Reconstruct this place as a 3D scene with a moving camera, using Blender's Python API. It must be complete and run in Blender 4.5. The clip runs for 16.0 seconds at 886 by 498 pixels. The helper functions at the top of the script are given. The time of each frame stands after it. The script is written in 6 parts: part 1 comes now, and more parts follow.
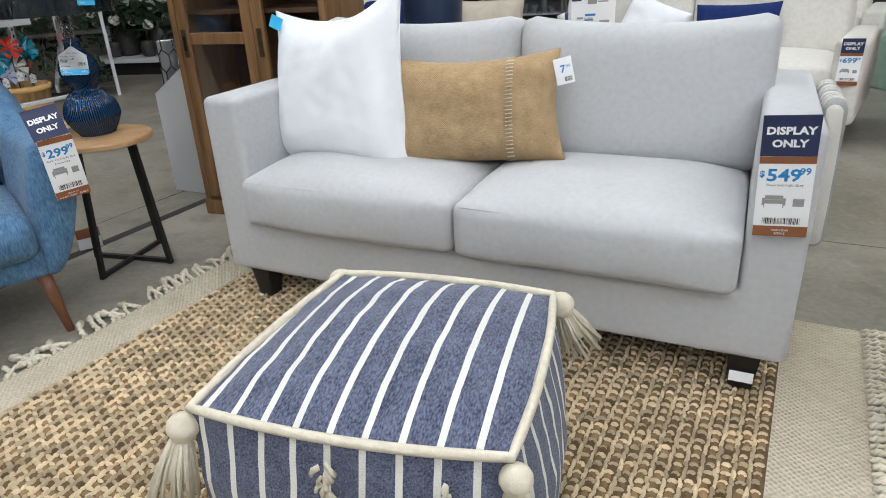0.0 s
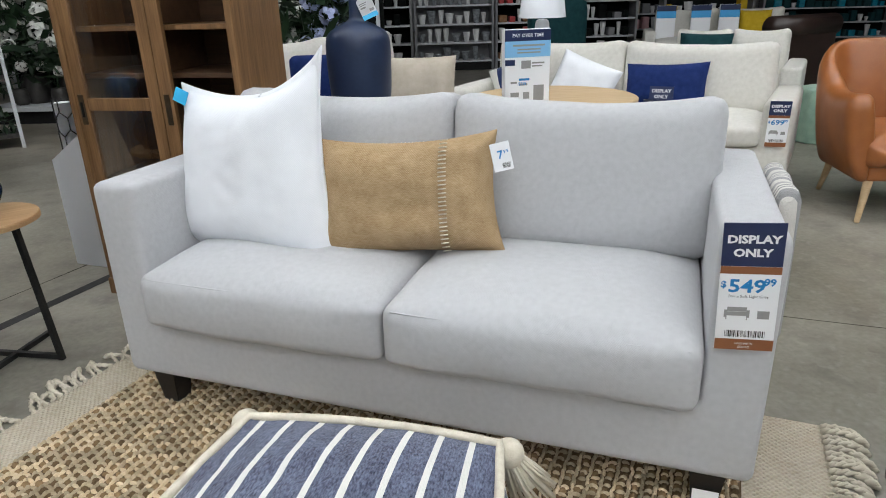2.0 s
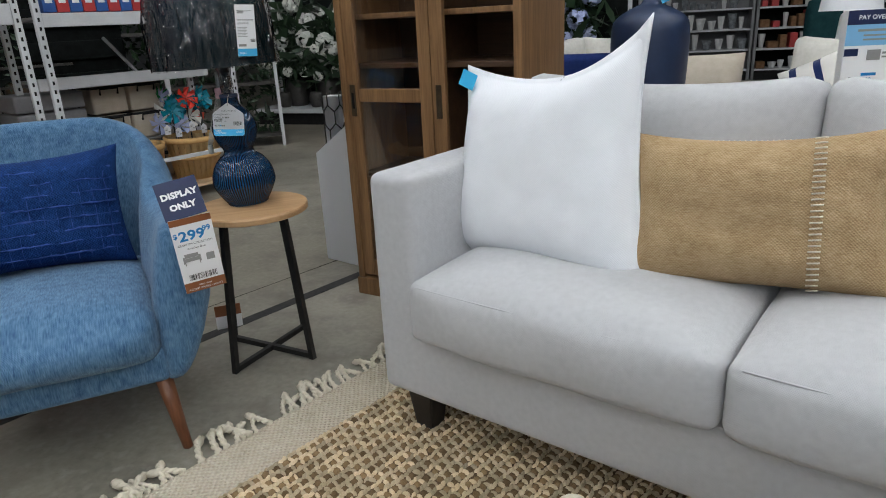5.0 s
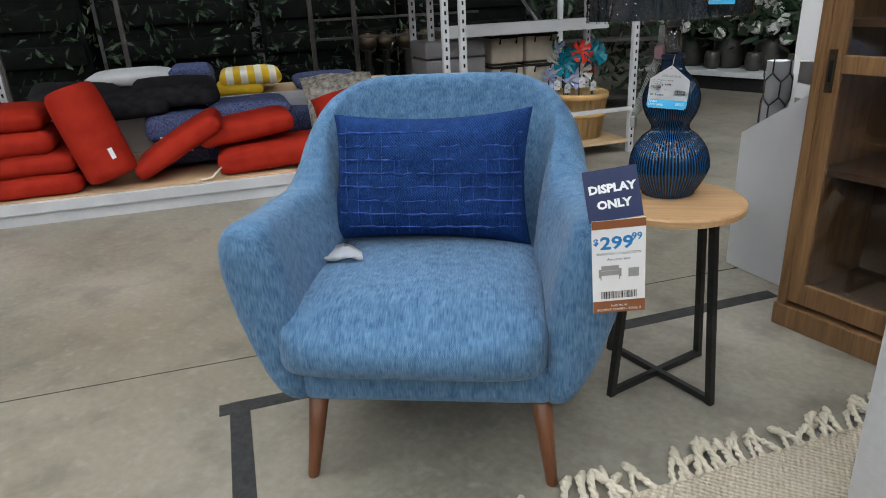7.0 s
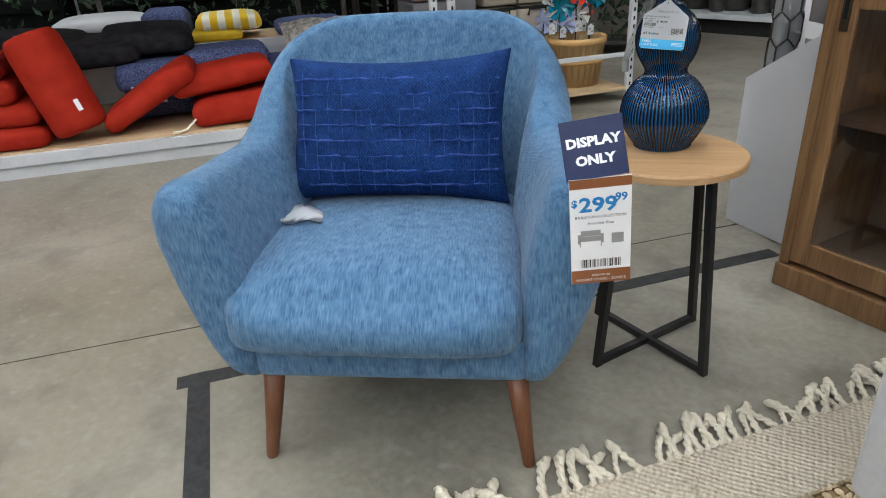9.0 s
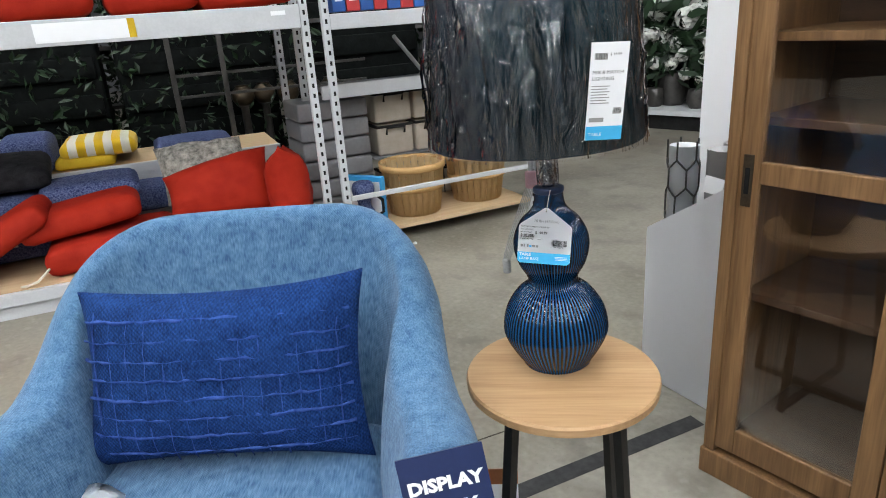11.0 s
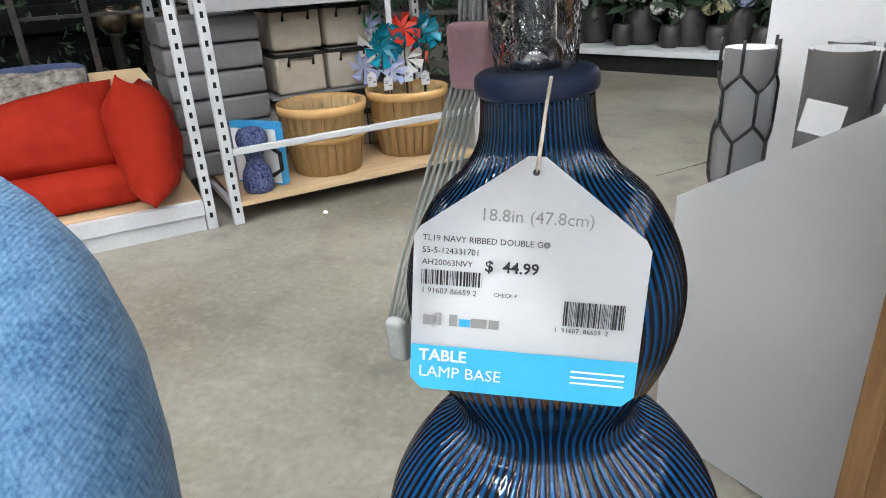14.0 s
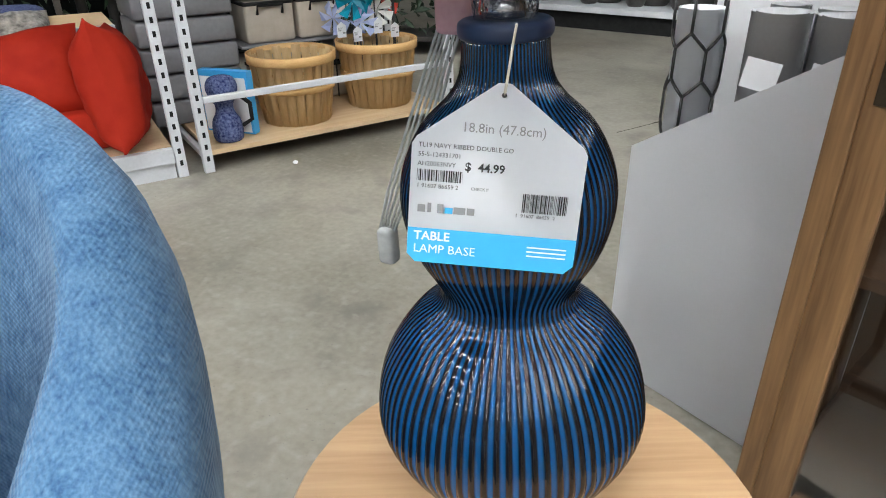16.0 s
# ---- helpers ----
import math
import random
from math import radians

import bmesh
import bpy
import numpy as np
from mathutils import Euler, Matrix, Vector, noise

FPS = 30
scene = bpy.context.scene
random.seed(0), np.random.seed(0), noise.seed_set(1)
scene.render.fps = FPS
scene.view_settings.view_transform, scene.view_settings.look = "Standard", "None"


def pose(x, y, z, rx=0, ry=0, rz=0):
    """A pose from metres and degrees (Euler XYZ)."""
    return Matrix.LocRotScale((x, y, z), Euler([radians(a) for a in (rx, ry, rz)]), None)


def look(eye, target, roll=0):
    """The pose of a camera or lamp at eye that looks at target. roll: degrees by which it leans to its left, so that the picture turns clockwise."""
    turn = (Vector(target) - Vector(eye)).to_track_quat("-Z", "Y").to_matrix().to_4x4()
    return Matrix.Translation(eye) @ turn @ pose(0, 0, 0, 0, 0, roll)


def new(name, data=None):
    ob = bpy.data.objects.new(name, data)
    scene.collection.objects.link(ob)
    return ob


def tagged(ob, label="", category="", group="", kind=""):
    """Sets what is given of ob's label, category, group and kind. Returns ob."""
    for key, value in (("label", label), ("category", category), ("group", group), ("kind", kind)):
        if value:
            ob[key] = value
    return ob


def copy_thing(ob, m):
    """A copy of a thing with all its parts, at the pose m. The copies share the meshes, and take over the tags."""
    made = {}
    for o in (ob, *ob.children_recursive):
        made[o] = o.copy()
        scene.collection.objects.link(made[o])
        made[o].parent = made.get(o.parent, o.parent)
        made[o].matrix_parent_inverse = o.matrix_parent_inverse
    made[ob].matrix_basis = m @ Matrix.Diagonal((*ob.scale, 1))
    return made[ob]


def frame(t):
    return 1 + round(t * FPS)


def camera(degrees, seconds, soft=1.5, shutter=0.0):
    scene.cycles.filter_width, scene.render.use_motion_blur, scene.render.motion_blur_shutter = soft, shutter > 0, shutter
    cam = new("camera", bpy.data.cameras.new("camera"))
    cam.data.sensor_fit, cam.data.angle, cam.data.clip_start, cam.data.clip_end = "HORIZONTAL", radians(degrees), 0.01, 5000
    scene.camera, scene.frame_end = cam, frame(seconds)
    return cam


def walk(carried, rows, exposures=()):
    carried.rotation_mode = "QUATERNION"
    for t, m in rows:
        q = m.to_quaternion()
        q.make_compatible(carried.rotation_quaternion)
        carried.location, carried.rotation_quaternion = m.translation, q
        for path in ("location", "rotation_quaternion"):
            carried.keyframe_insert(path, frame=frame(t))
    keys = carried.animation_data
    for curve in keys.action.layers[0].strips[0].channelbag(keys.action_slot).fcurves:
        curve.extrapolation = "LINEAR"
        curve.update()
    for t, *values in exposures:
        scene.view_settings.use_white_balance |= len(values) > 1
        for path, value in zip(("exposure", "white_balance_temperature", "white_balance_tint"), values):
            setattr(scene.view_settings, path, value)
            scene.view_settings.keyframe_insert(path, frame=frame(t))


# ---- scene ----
cam = camera(68.2, 16.0, soft=1.0)
EXPOSURES = [(0, -0.58), (3.5, -0.84), (5, -0.92), (7.5, -0.45), (10, -0.36), (12.5, 0.28), (14, 0.22), (16, 0.12)]
PATH = [
    (0, (0.068, -0.106, 1.118), (0.047, 1.721, 0.304), -2.8),
    (0.5, (0.075, -0.052, 1.189), (0.147, 1.821, 0.49), -2.0),
    (1, (0.077, -0.026, 1.219), (0.215, 1.853, 0.547), -0.9),
    (1.5, (0.084, 0.01, 1.221), (0.259, 1.879, 0.533), -1.7),
    (2, (0.099, 0.153, 1.201), (0.275, 2.01, 0.482), -1.7),
    (2.5, (0.131, 0.291, 1.184), (0.3, 2.127, 0.412), -1.1),
    (3, (0.132, 0.354, 1.166), (0.3, 2.195, 0.401), -1.9),
    (3.5, (0.136, 0.361, 1.158), (0.318, 2.227, 0.461), -3.2),
    (4, (0.104, 0.366, 1.154), (0.184, 2.252, 0.495), -2.7),
    (4.2, (0.073, 0.381, 1.148), (0.089, 2.272, 0.495), -2.5),
    (4.5, (0.006, 0.43, 1.125), (-0.119, 2.317, 0.474), -2.7),
    (5, (-0.171, 0.506, 1.087), (-0.606, 2.345, 0.432), -3.0),
    (5.2, (-0.24, 0.533, 1.085), (-0.823, 2.326, 0.416), -3.5),
    (7.3, (-0.588, 0.839, 1.069), (-1.896, 2.158, 0.328), -2.8),
    (7.5, (-0.592, 0.839, 1.068), (-1.891, 2.156, 0.308), -2.9),
    (8, (-0.593, 0.859, 1.043), (-1.873, 2.155, 0.219), -2.8),
    (8.5, (-0.592, 0.892, 1.041), (-1.881, 2.164, 0.193), -3.2),
    (9, (-0.625, 0.987, 1.028), (-1.885, 2.279, 0.165), -3.2),
    (9.5, (-0.688, 1.144, 1.031), (-1.874, 2.509, 0.177), -3.4),
    (10, (-0.745, 1.271, 1.087), (-1.903, 2.689, 0.282), -4.3),
    (10.2, (-0.755, 1.297, 1.122), (-1.907, 2.744, 0.36), -4.0),
    (12.3, (-0.913, 1.718, 1.258), (-2.027, 3.247, 0.61), -4.9),
    (12.5, (-0.964, 1.783, 1.225), (-2.072, 3.315, 0.572), -4.9),
    (13, (-1.078, 1.94, 1.12), (-2.171, 3.474, 0.448), -4.3),
    (13.5, (-1.151, 2.088, 1.021), (-2.201, 3.624, 0.286), -4.1),
    (14, (-1.195, 2.184, 0.95), (-2.183, 3.723, 0.141), -3.1),
    (14.5, (-1.22, 2.226, 0.919), (-2.139, 3.764, 0.029), -2.4),
    (15, (-1.222, 2.225, 0.92), (-2.105, 3.759, -0.01), -1.8),
    (15.5, (-1.207, 2.198, 0.927), (-2.087, 3.735, -0.002), -1.2),
    (16, (-1.157, 2.097, 0.961), (-2.028, 3.64, 0.032), -1.1),
]
walk(cam, [(t, look(eye, target, roll)) for t, eye, target, roll in PATH], EXPOSURES)

# ---- world and ceiling light ----
world = bpy.data.worlds.new("world")
scene.world = world
world.use_nodes = True
world.node_tree.nodes["Background"].inputs[0].default_value = (0.8, 0.85, 0.9, 1)
world.node_tree.nodes["Background"].inputs[1].default_value = 0.05
LAMP_POWER = 80.0


# ---- materials ----
def rgb(c):
    return (c, c, c, 1) if isinstance(c, (int, float)) else (*c, 1)


def mat(name, c1, c2=None, rough=0.6, scale=8, bump=0.0, bscale=200, metal=0.0, stretch=(1, 1, 1), bstretch=None,
        coat=0.0, fine=0.35, sheen=0.0, dist=0.004):
    """A surface of two colours mixed by large and fine noise, with a fine relief."""
    m = bpy.data.materials.new(name)
    m.use_nodes = True
    nt = m.node_tree
    b = nt.nodes["Principled BSDF"]
    link = nt.links.new
    c2 = c1 if c2 is None else c2
    tc = nt.nodes.new("ShaderNodeTexCoord")
    mp = nt.nodes.new("ShaderNodeMapping")
    mp.inputs["Scale"].default_value = stretch
    link(tc.outputs["Object"], mp.inputs[0])
    n1 = nt.nodes.new("ShaderNodeTexNoise")
    n1.inputs["Scale"].default_value, n1.inputs["Detail"].default_value = scale, 4
    link(mp.outputs[0], n1.inputs["Vector"])
    n2 = nt.nodes.new("ShaderNodeTexNoise")
    n2.inputs["Scale"].default_value, n2.inputs["Detail"].default_value = bscale, 3
    mp2 = nt.nodes.new("ShaderNodeMapping")
    mp2.inputs["Scale"].default_value = bstretch or stretch
    link(tc.outputs["Object"], mp2.inputs[0])
    link(mp2.outputs[0], n2.inputs["Vector"])
    mixf = nt.nodes.new("ShaderNodeMix")
    mixf.inputs[0].default_value = fine
    link(n1.outputs[0], mixf.inputs[2])
    link(n2.outputs[0], mixf.inputs[3])
    ramp = nt.nodes.new("ShaderNodeValToRGB")
    ramp.color_ramp.elements[0].position, ramp.color_ramp.elements[1].position = 0.33, 0.67
    ramp.color_ramp.elements[0].color, ramp.color_ramp.elements[1].color = rgb(c1), rgb(c2)
    link(mixf.outputs[0], ramp.inputs[0])
    link(ramp.outputs[0], b.inputs["Base Color"])
    b.inputs["Roughness"].default_value, b.inputs["Metallic"].default_value = rough, metal
    b.inputs["Coat Weight"].default_value = coat
    b.inputs["Specular IOR Level"].default_value = 0.12 if rough >= 0.7 else 0.5
    b.inputs["Coat Roughness"].default_value = 0.06
    b.inputs["Sheen Weight"].default_value = sheen
    if bump:
        bp = nt.nodes.new("ShaderNodeBump")
        bp.inputs["Strength"].default_value, bp.inputs["Distance"].default_value = bump, dist
        link(n2.outputs[0], bp.inputs["Height"])
        link(bp.outputs[0], b.inputs["Normal"])
    return m


def glow(name, c, power):
    m = bpy.data.materials.new(name)
    m.use_nodes = True
    b = m.node_tree.nodes["Principled BSDF"]
    b.inputs["Emission Color"].default_value, b.inputs["Emission Strength"].default_value = rgb(c), power
    return m


def striped(name, bands, period, axis, base, rough=0.9, bstretch=(1, 1, 1), bscale=300, bump=0.5, base2=None):
    """Woven stripes that repeat along one axis of the thing: bands are (from, to, colour) in parts of the period."""
    m = mat(name, base, base2 or base, rough, 40, bump, bscale, stretch=bstretch, fine=0.75, sheen=0.2)
    nt = m.node_tree
    link = nt.links.new
    b = nt.nodes["Principled BSDF"]
    tc = nt.nodes.new("ShaderNodeTexCoord")
    sp = nt.nodes.new("ShaderNodeSeparateXYZ")
    link(tc.outputs["Object"], sp.inputs[0])
    dv = nt.nodes.new("ShaderNodeMath")
    dv.operation, dv.inputs[1].default_value = "DIVIDE", period
    link(sp.outputs[axis], dv.inputs[0])
    fr = nt.nodes.new("ShaderNodeMath")
    fr.operation = "FRACT"
    link(dv.outputs[0], fr.inputs[0])
    src = b.inputs["Base Color"].links[0].from_socket
    for lo, hi, c in bands:
        g = nt.nodes.new("ShaderNodeMath")
        g.operation, g.inputs[1].default_value = "GREATER_THAN", lo
        l = nt.nodes.new("ShaderNodeMath")
        l.operation, l.inputs[1].default_value = "LESS_THAN", hi
        k = nt.nodes.new("ShaderNodeMath")
        k.operation = "MULTIPLY"
        link(fr.outputs[0], g.inputs[0]), link(fr.outputs[0], l.inputs[0])
        link(g.outputs[0], k.inputs[0]), link(l.outputs[0], k.inputs[1])
        mx = nt.nodes.new("ShaderNodeMix")
        mx.data_type = "RGBA"
        link(k.outputs[0], mx.inputs[0])
        link(src, mx.inputs[6])
        mx.inputs[7].default_value = rgb(c)
        src = mx.outputs[2]
    link(src, b.inputs["Base Color"])
    return m


def wood(name, c1, c2, axis=2, rough=0.45):
    st = [14, 14, 14]
    st[axis] = 0.9
    fs = [6, 6, 6]
    fs[axis] = 0.3
    return mat(name, c1, c2, rough, 2.2, 0.15, 30, stretch=st, bstretch=fs, fine=0.45, dist=0.002)


M = dict(
    sofa=mat("light_grey_weave", (0.44, 0.445, 0.46), (0.54, 0.545, 0.56), 0.95, 60, 0.35, 900, fine=0.6, sheen=0.25, dist=0.001),
    ivory=mat("ivory_weave", (0.60, 0.58, 0.53), (0.70, 0.68, 0.63), 0.95, 40, 0.3, 700, sheen=0.2, dist=0.001),
    white_cloth=mat("white_cotton", (0.78, 0.80, 0.84), (0.84, 0.86, 0.90), 0.9, 12, 0.25, 600, sheen=0.2, dist=0.001),
    tan_cloth=mat("tan_slub_linen", (0.34, 0.225, 0.115), (0.53, 0.385, 0.23), 0.95, 25, 0.7, 260, stretch=(1, 1, 1), bstretch=(0.35, 1, 1.6), fine=0.6, dist=0.002),
    cream=mat("cream_cotton", (0.60, 0.54, 0.43), (0.72, 0.67, 0.56), 0.95, 60, 0.6, 400, dist=0.002),
    blue=mat("heathered_blue_weave", (0.034, 0.098, 0.200), (0.136, 0.262, 0.410), 0.95, 45, 0.4, 200, stretch=(1, 1, 1), bstretch=(1.7, 1.7, 0.22), fine=0.60, sheen=0.15, dist=0.002),
    blue_seat=mat("heathered_blue_seat_weave", (0.034, 0.098, 0.200), (0.136, 0.262, 0.410), 0.95, 45, 0.4, 200, stretch=(1, 1, 1), bstretch=(1.7, 0.22, 0.22), fine=0.60, sheen=0.15, dist=0.002),
    navy=mat("navy_woven_cloth", (0.004, 0.018, 0.088), (0.020, 0.072, 0.255), 0.95, 30, 0.8, 230, bstretch=(1.4, 1, 0.5), fine=0.6, dist=0.003),
    navy2=mat("plain_navy_cloth", (0.010, 0.022, 0.10), (0.018, 0.035, 0.14), 0.9, 30, 0.4, 400),
    slub=mat("pale_navy_yarn", (0.012, 0.035, 0.16), (0.05, 0.10, 0.32), 0.95, 60),
    red=mat("red_outdoor_canvas", (0.26, 0.012, 0.006), (0.38, 0.025, 0.011), 0.75, 9, 0.3, 500, dist=0.001),
    charcoal=mat("charcoal_cloth", (0.010, 0.010, 0.012), (0.03, 0.03, 0.034), 0.95, 20, 0.6, 200),
    navy_print=mat("navy_printed_cloth", (0.012, 0.02, 0.09), (0.13, 0.16, 0.28), 0.9, 60, 0.3, 120, fine=0.8),
    floral=mat("tropical_print_cloth", (0.10, 0.10, 0.09), (0.62, 0.58, 0.52), 0.9, 28, 0.3, 60, fine=0.35),
    leg_wood=wood("walnut_leg", (0.10, 0.035, 0.014), (0.17, 0.065, 0.028)),
    black_leg=mat("black_lacquer", (0.008, 0.007, 0.007), (0.018, 0.016, 0.015), 0.4, 20),
    black_metal=mat("black_powder_coat", (0.008, 0.008, 0.008), (0.02, 0.02, 0.02), 0.45, 40, 0.1, 500),
    oak=wood("oak_top", (0.40, 0.235, 0.11), (0.56, 0.36, 0.19), 0),
    cab=wood("brown_cabinet_wood", (0.122, 0.060, 0.023), (0.275, 0.150, 0.064), 2),
    # same cabinet wood with the interior's shade put into the colour
    cab_in=wood("shaded_cabinet_inside", (0.05, 0.025, 0.012), (0.10, 0.052, 0.025), 0),
    pale_wood=wood("pale_shelf_wood", (0.52, 0.36, 0.20), (0.62, 0.46, 0.28), 0, 0.6),
    basket=wood("basket_veneer", (0.62, 0.43, 0.21), (0.76, 0.57, 0.32), 2, 0.7),
    basket_dark=wood("basket_band", (0.50, 0.29, 0.11), (0.62, 0.40, 0.18), 0, 0.7),
    rack=mat("grey_white_steel", (0.50, 0.51, 0.53), (0.60, 0.61, 0.63), 0.4, 6, 0.05, 100, metal=0.0),
    joint=mat("dirty_joint", (0.035, 0.03, 0.024), (0.10, 0.09, 0.07), 0.8, 40),
    slot=mat("dark_slot", 0.01, 0.02, 0.9),
    white_panel=mat("white_laminate", (0.85, 0.86, 0.88), (0.89, 0.90, 0.92), 0.35, 3),
    paper=mat("white_card", (0.86, 0.87, 0.89), (0.89, 0.90, 0.92), 0.4, 10),
    navy_card=mat("navy_card", (0.010, 0.020, 0.075), (0.013, 0.025, 0.09), 0.35, 10),
    brown_card=mat("brown_card", (0.24, 0.085, 0.03), (0.27, 0.10, 0.04), 0.4, 10),
    cyan=mat("cyan_card", (0.05, 0.45, 0.80), (0.06, 0.50, 0.85), 0.35, 10),
    ink=mat("black_ink", 0.015, 0.02, 0.5),
    grey_ink=mat("grey_ink", 0.28, 0.33, 0.5),
    blue_ink=mat("blue_ink", (0.01, 0.22, 0.55), None, 0.5),
    glaze=mat("navy_glaze", (0.003, 0.014, 0.045), (0.006, 0.035, 0.10), 0.06, 30),
    clear=None,
    chrome=mat("worn_chrome", 0.6, 0.75, 0.2, 20, metal=1.0),
    bronze=mat("bronze_plate", (0.06, 0.045, 0.03), (0.10, 0.075, 0.05), 0.4, 30, metal=0.8),
    shade=mat("navy_shade_fabric", (0.004, 0.006, 0.018), (0.004, 0.030, 0.042), 0.8, 4, 0.3, 500, stretch=(2, 2, 0.3), bstretch=(1, 1, 1), fine=0.15),
    vase=mat("matte_navy_ceramic", (0.010, 0.022, 0.060), (0.016, 0.032, 0.08), 0.45, 12, 0.1, 60),
    leather=mat("tan_leather", (0.27, 0.088, 0.024), (0.36, 0.13, 0.04), 0.32, 10, 0.25, 260, dist=0.001),
    dark_leather=mat("dark_brown_leather", (0.018, 0.011, 0.009), (0.035, 0.02, 0.016), 0.35, 10, 0.3, 200),
    brown_leather=mat("brown_leather", (0.055, 0.022, 0.010), (0.085, 0.036, 0.017), 0.4, 10, 0.3, 200),
    green=mat("sage_velvet", (0.20, 0.31, 0.24), (0.28, 0.40, 0.31), 0.8, 15, 0.2, 300, sheen=0.3),
    teal=mat("dark_teal_cloth", (0.008, 0.035, 0.04), (0.015, 0.055, 0.06), 0.8, 15, 0.2, 300),
    mustard=mat("mustard_cloth", (0.55, 0.36, 0.02), (0.65, 0.45, 0.04), 0.9, 15),
    tape=mat("black_floor_tape", (0.012, 0.012, 0.013), (0.035, 0.035, 0.035), 0.6, 30, 0.1, 60),
    light_rug=mat("ivory_flatweave", (0.58, 0.50, 0.385), (0.70, 0.63, 0.51), 0.98, 14, 1.0, 110, bstretch=(0.5, 1, 1), fine=0.6, dist=0.006),
    jute=mat("jute_yarn", (0.58, 0.45, 0.28), (0.76, 0.64, 0.46), 0.95, 22, 0.8, 420, bstretch=(0.3, 1, 1), fine=0.55, dist=0.003),
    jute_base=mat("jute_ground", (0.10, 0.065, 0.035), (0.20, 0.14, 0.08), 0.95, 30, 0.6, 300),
    flex=mat("cloudy_clear_flex", (0.34, 0.35, 0.33), (0.46, 0.47, 0.45), 0.25, 40),
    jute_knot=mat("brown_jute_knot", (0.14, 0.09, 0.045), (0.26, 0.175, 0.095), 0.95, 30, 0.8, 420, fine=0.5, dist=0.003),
    grey_plastic=mat("grey_plastic", (0.16, 0.16, 0.17), (0.22, 0.22, 0.23), 0.5, 6, 0.1, 50),
    beige=mat("beige_canvas", (0.42, 0.37, 0.30), (0.5, 0.45, 0.38), 0.9, 20, 0.4, 300),
    black_cloth=mat("black_webbing", 0.012, 0.02, 0.8, 30),
    leaf=mat("dark_green_leaf", (0.005, 0.015, 0.006), (0.018, 0.045, 0.016), 0.5, 10),
    petal_white=mat("white_petals", (0.66, 0.66, 0.62), (0.8, 0.8, 0.76), 0.8, 20),
    petal_cream=mat("cream_petals", (0.62, 0.56, 0.34), (0.75, 0.70, 0.50), 0.8, 20),
    petal_blue=mat("lavender_petals", (0.36, 0.42, 0.66), (0.52, 0.57, 0.76), 0.8, 20),
    petal_red=mat("red_foil", (0.60, 0.03, 0.015), (0.7, 0.06, 0.03), 0.3, 20),
    petal_teal=mat("teal_foil", (0.0, 0.16, 0.22), (0.01, 0.25, 0.36), 0.25, 20),
    petal_green=mat("green_foil", (0.01, 0.20, 0.06), (0.03, 0.3, 0.09), 0.25, 20),
    # dark goods and panels, with the dim aisles' low light in the colour
    dark=mat("dim_black_goods", (0.0015, 0.002, 0.002), (0.006, 0.008, 0.0075), 0.8, 14, 0.5, 40),
    dark_metal=mat("dark_metal_goods", (0.03, 0.028, 0.026), (0.08, 0.075, 0.07), 0.45, 14, metal=0.4),
    box_red=mat("red_carton", (0.42, 0.03, 0.03), (0.5, 0.05, 0.05), 0.45, 5),
    box_blue=mat("blue_carton", (0.02, 0.08, 0.28), (0.03, 0.11, 0.36), 0.45, 5),
    sky_box=mat("sky_blue_carton", (0.04, 0.33, 0.70), (0.06, 0.40, 0.78), 0.4, 5),
    yellow=mat("yellow_enamel", (0.75, 0.50, 0.01), (0.8, 0.55, 0.02), 0.4, 5),
    pink=mat("pink_cloth", (0.55, 0.30, 0.32), (0.7, 0.45, 0.46), 0.9, 9),
    wall=mat("painted_wall", (0.24, 0.25, 0.26), (0.3, 0.31, 0.32), 0.8, 2, 0.1, 30),
    ceil=mat("grey_deck_ceiling", (0.10, 0.105, 0.11), (0.14, 0.145, 0.15), 0.8, 2),
    goods_glass=mat("smoky_glassware", (0.10, 0.11, 0.12), (0.3, 0.32, 0.34), 0.15, 20),
    goods_white=mat("white_tableware", (0.55, 0.55, 0.55), (0.7, 0.7, 0.7), 0.3, 20),
    goods_brown=mat("brown_wicker", (0.14, 0.07, 0.035), (0.28, 0.16, 0.09), 0.8, 20),
    grey_wrap=mat("grey_vinyl_wrap", (0.66, 0.66, 0.67), (0.74, 0.74, 0.75), 0.25, 8),
)


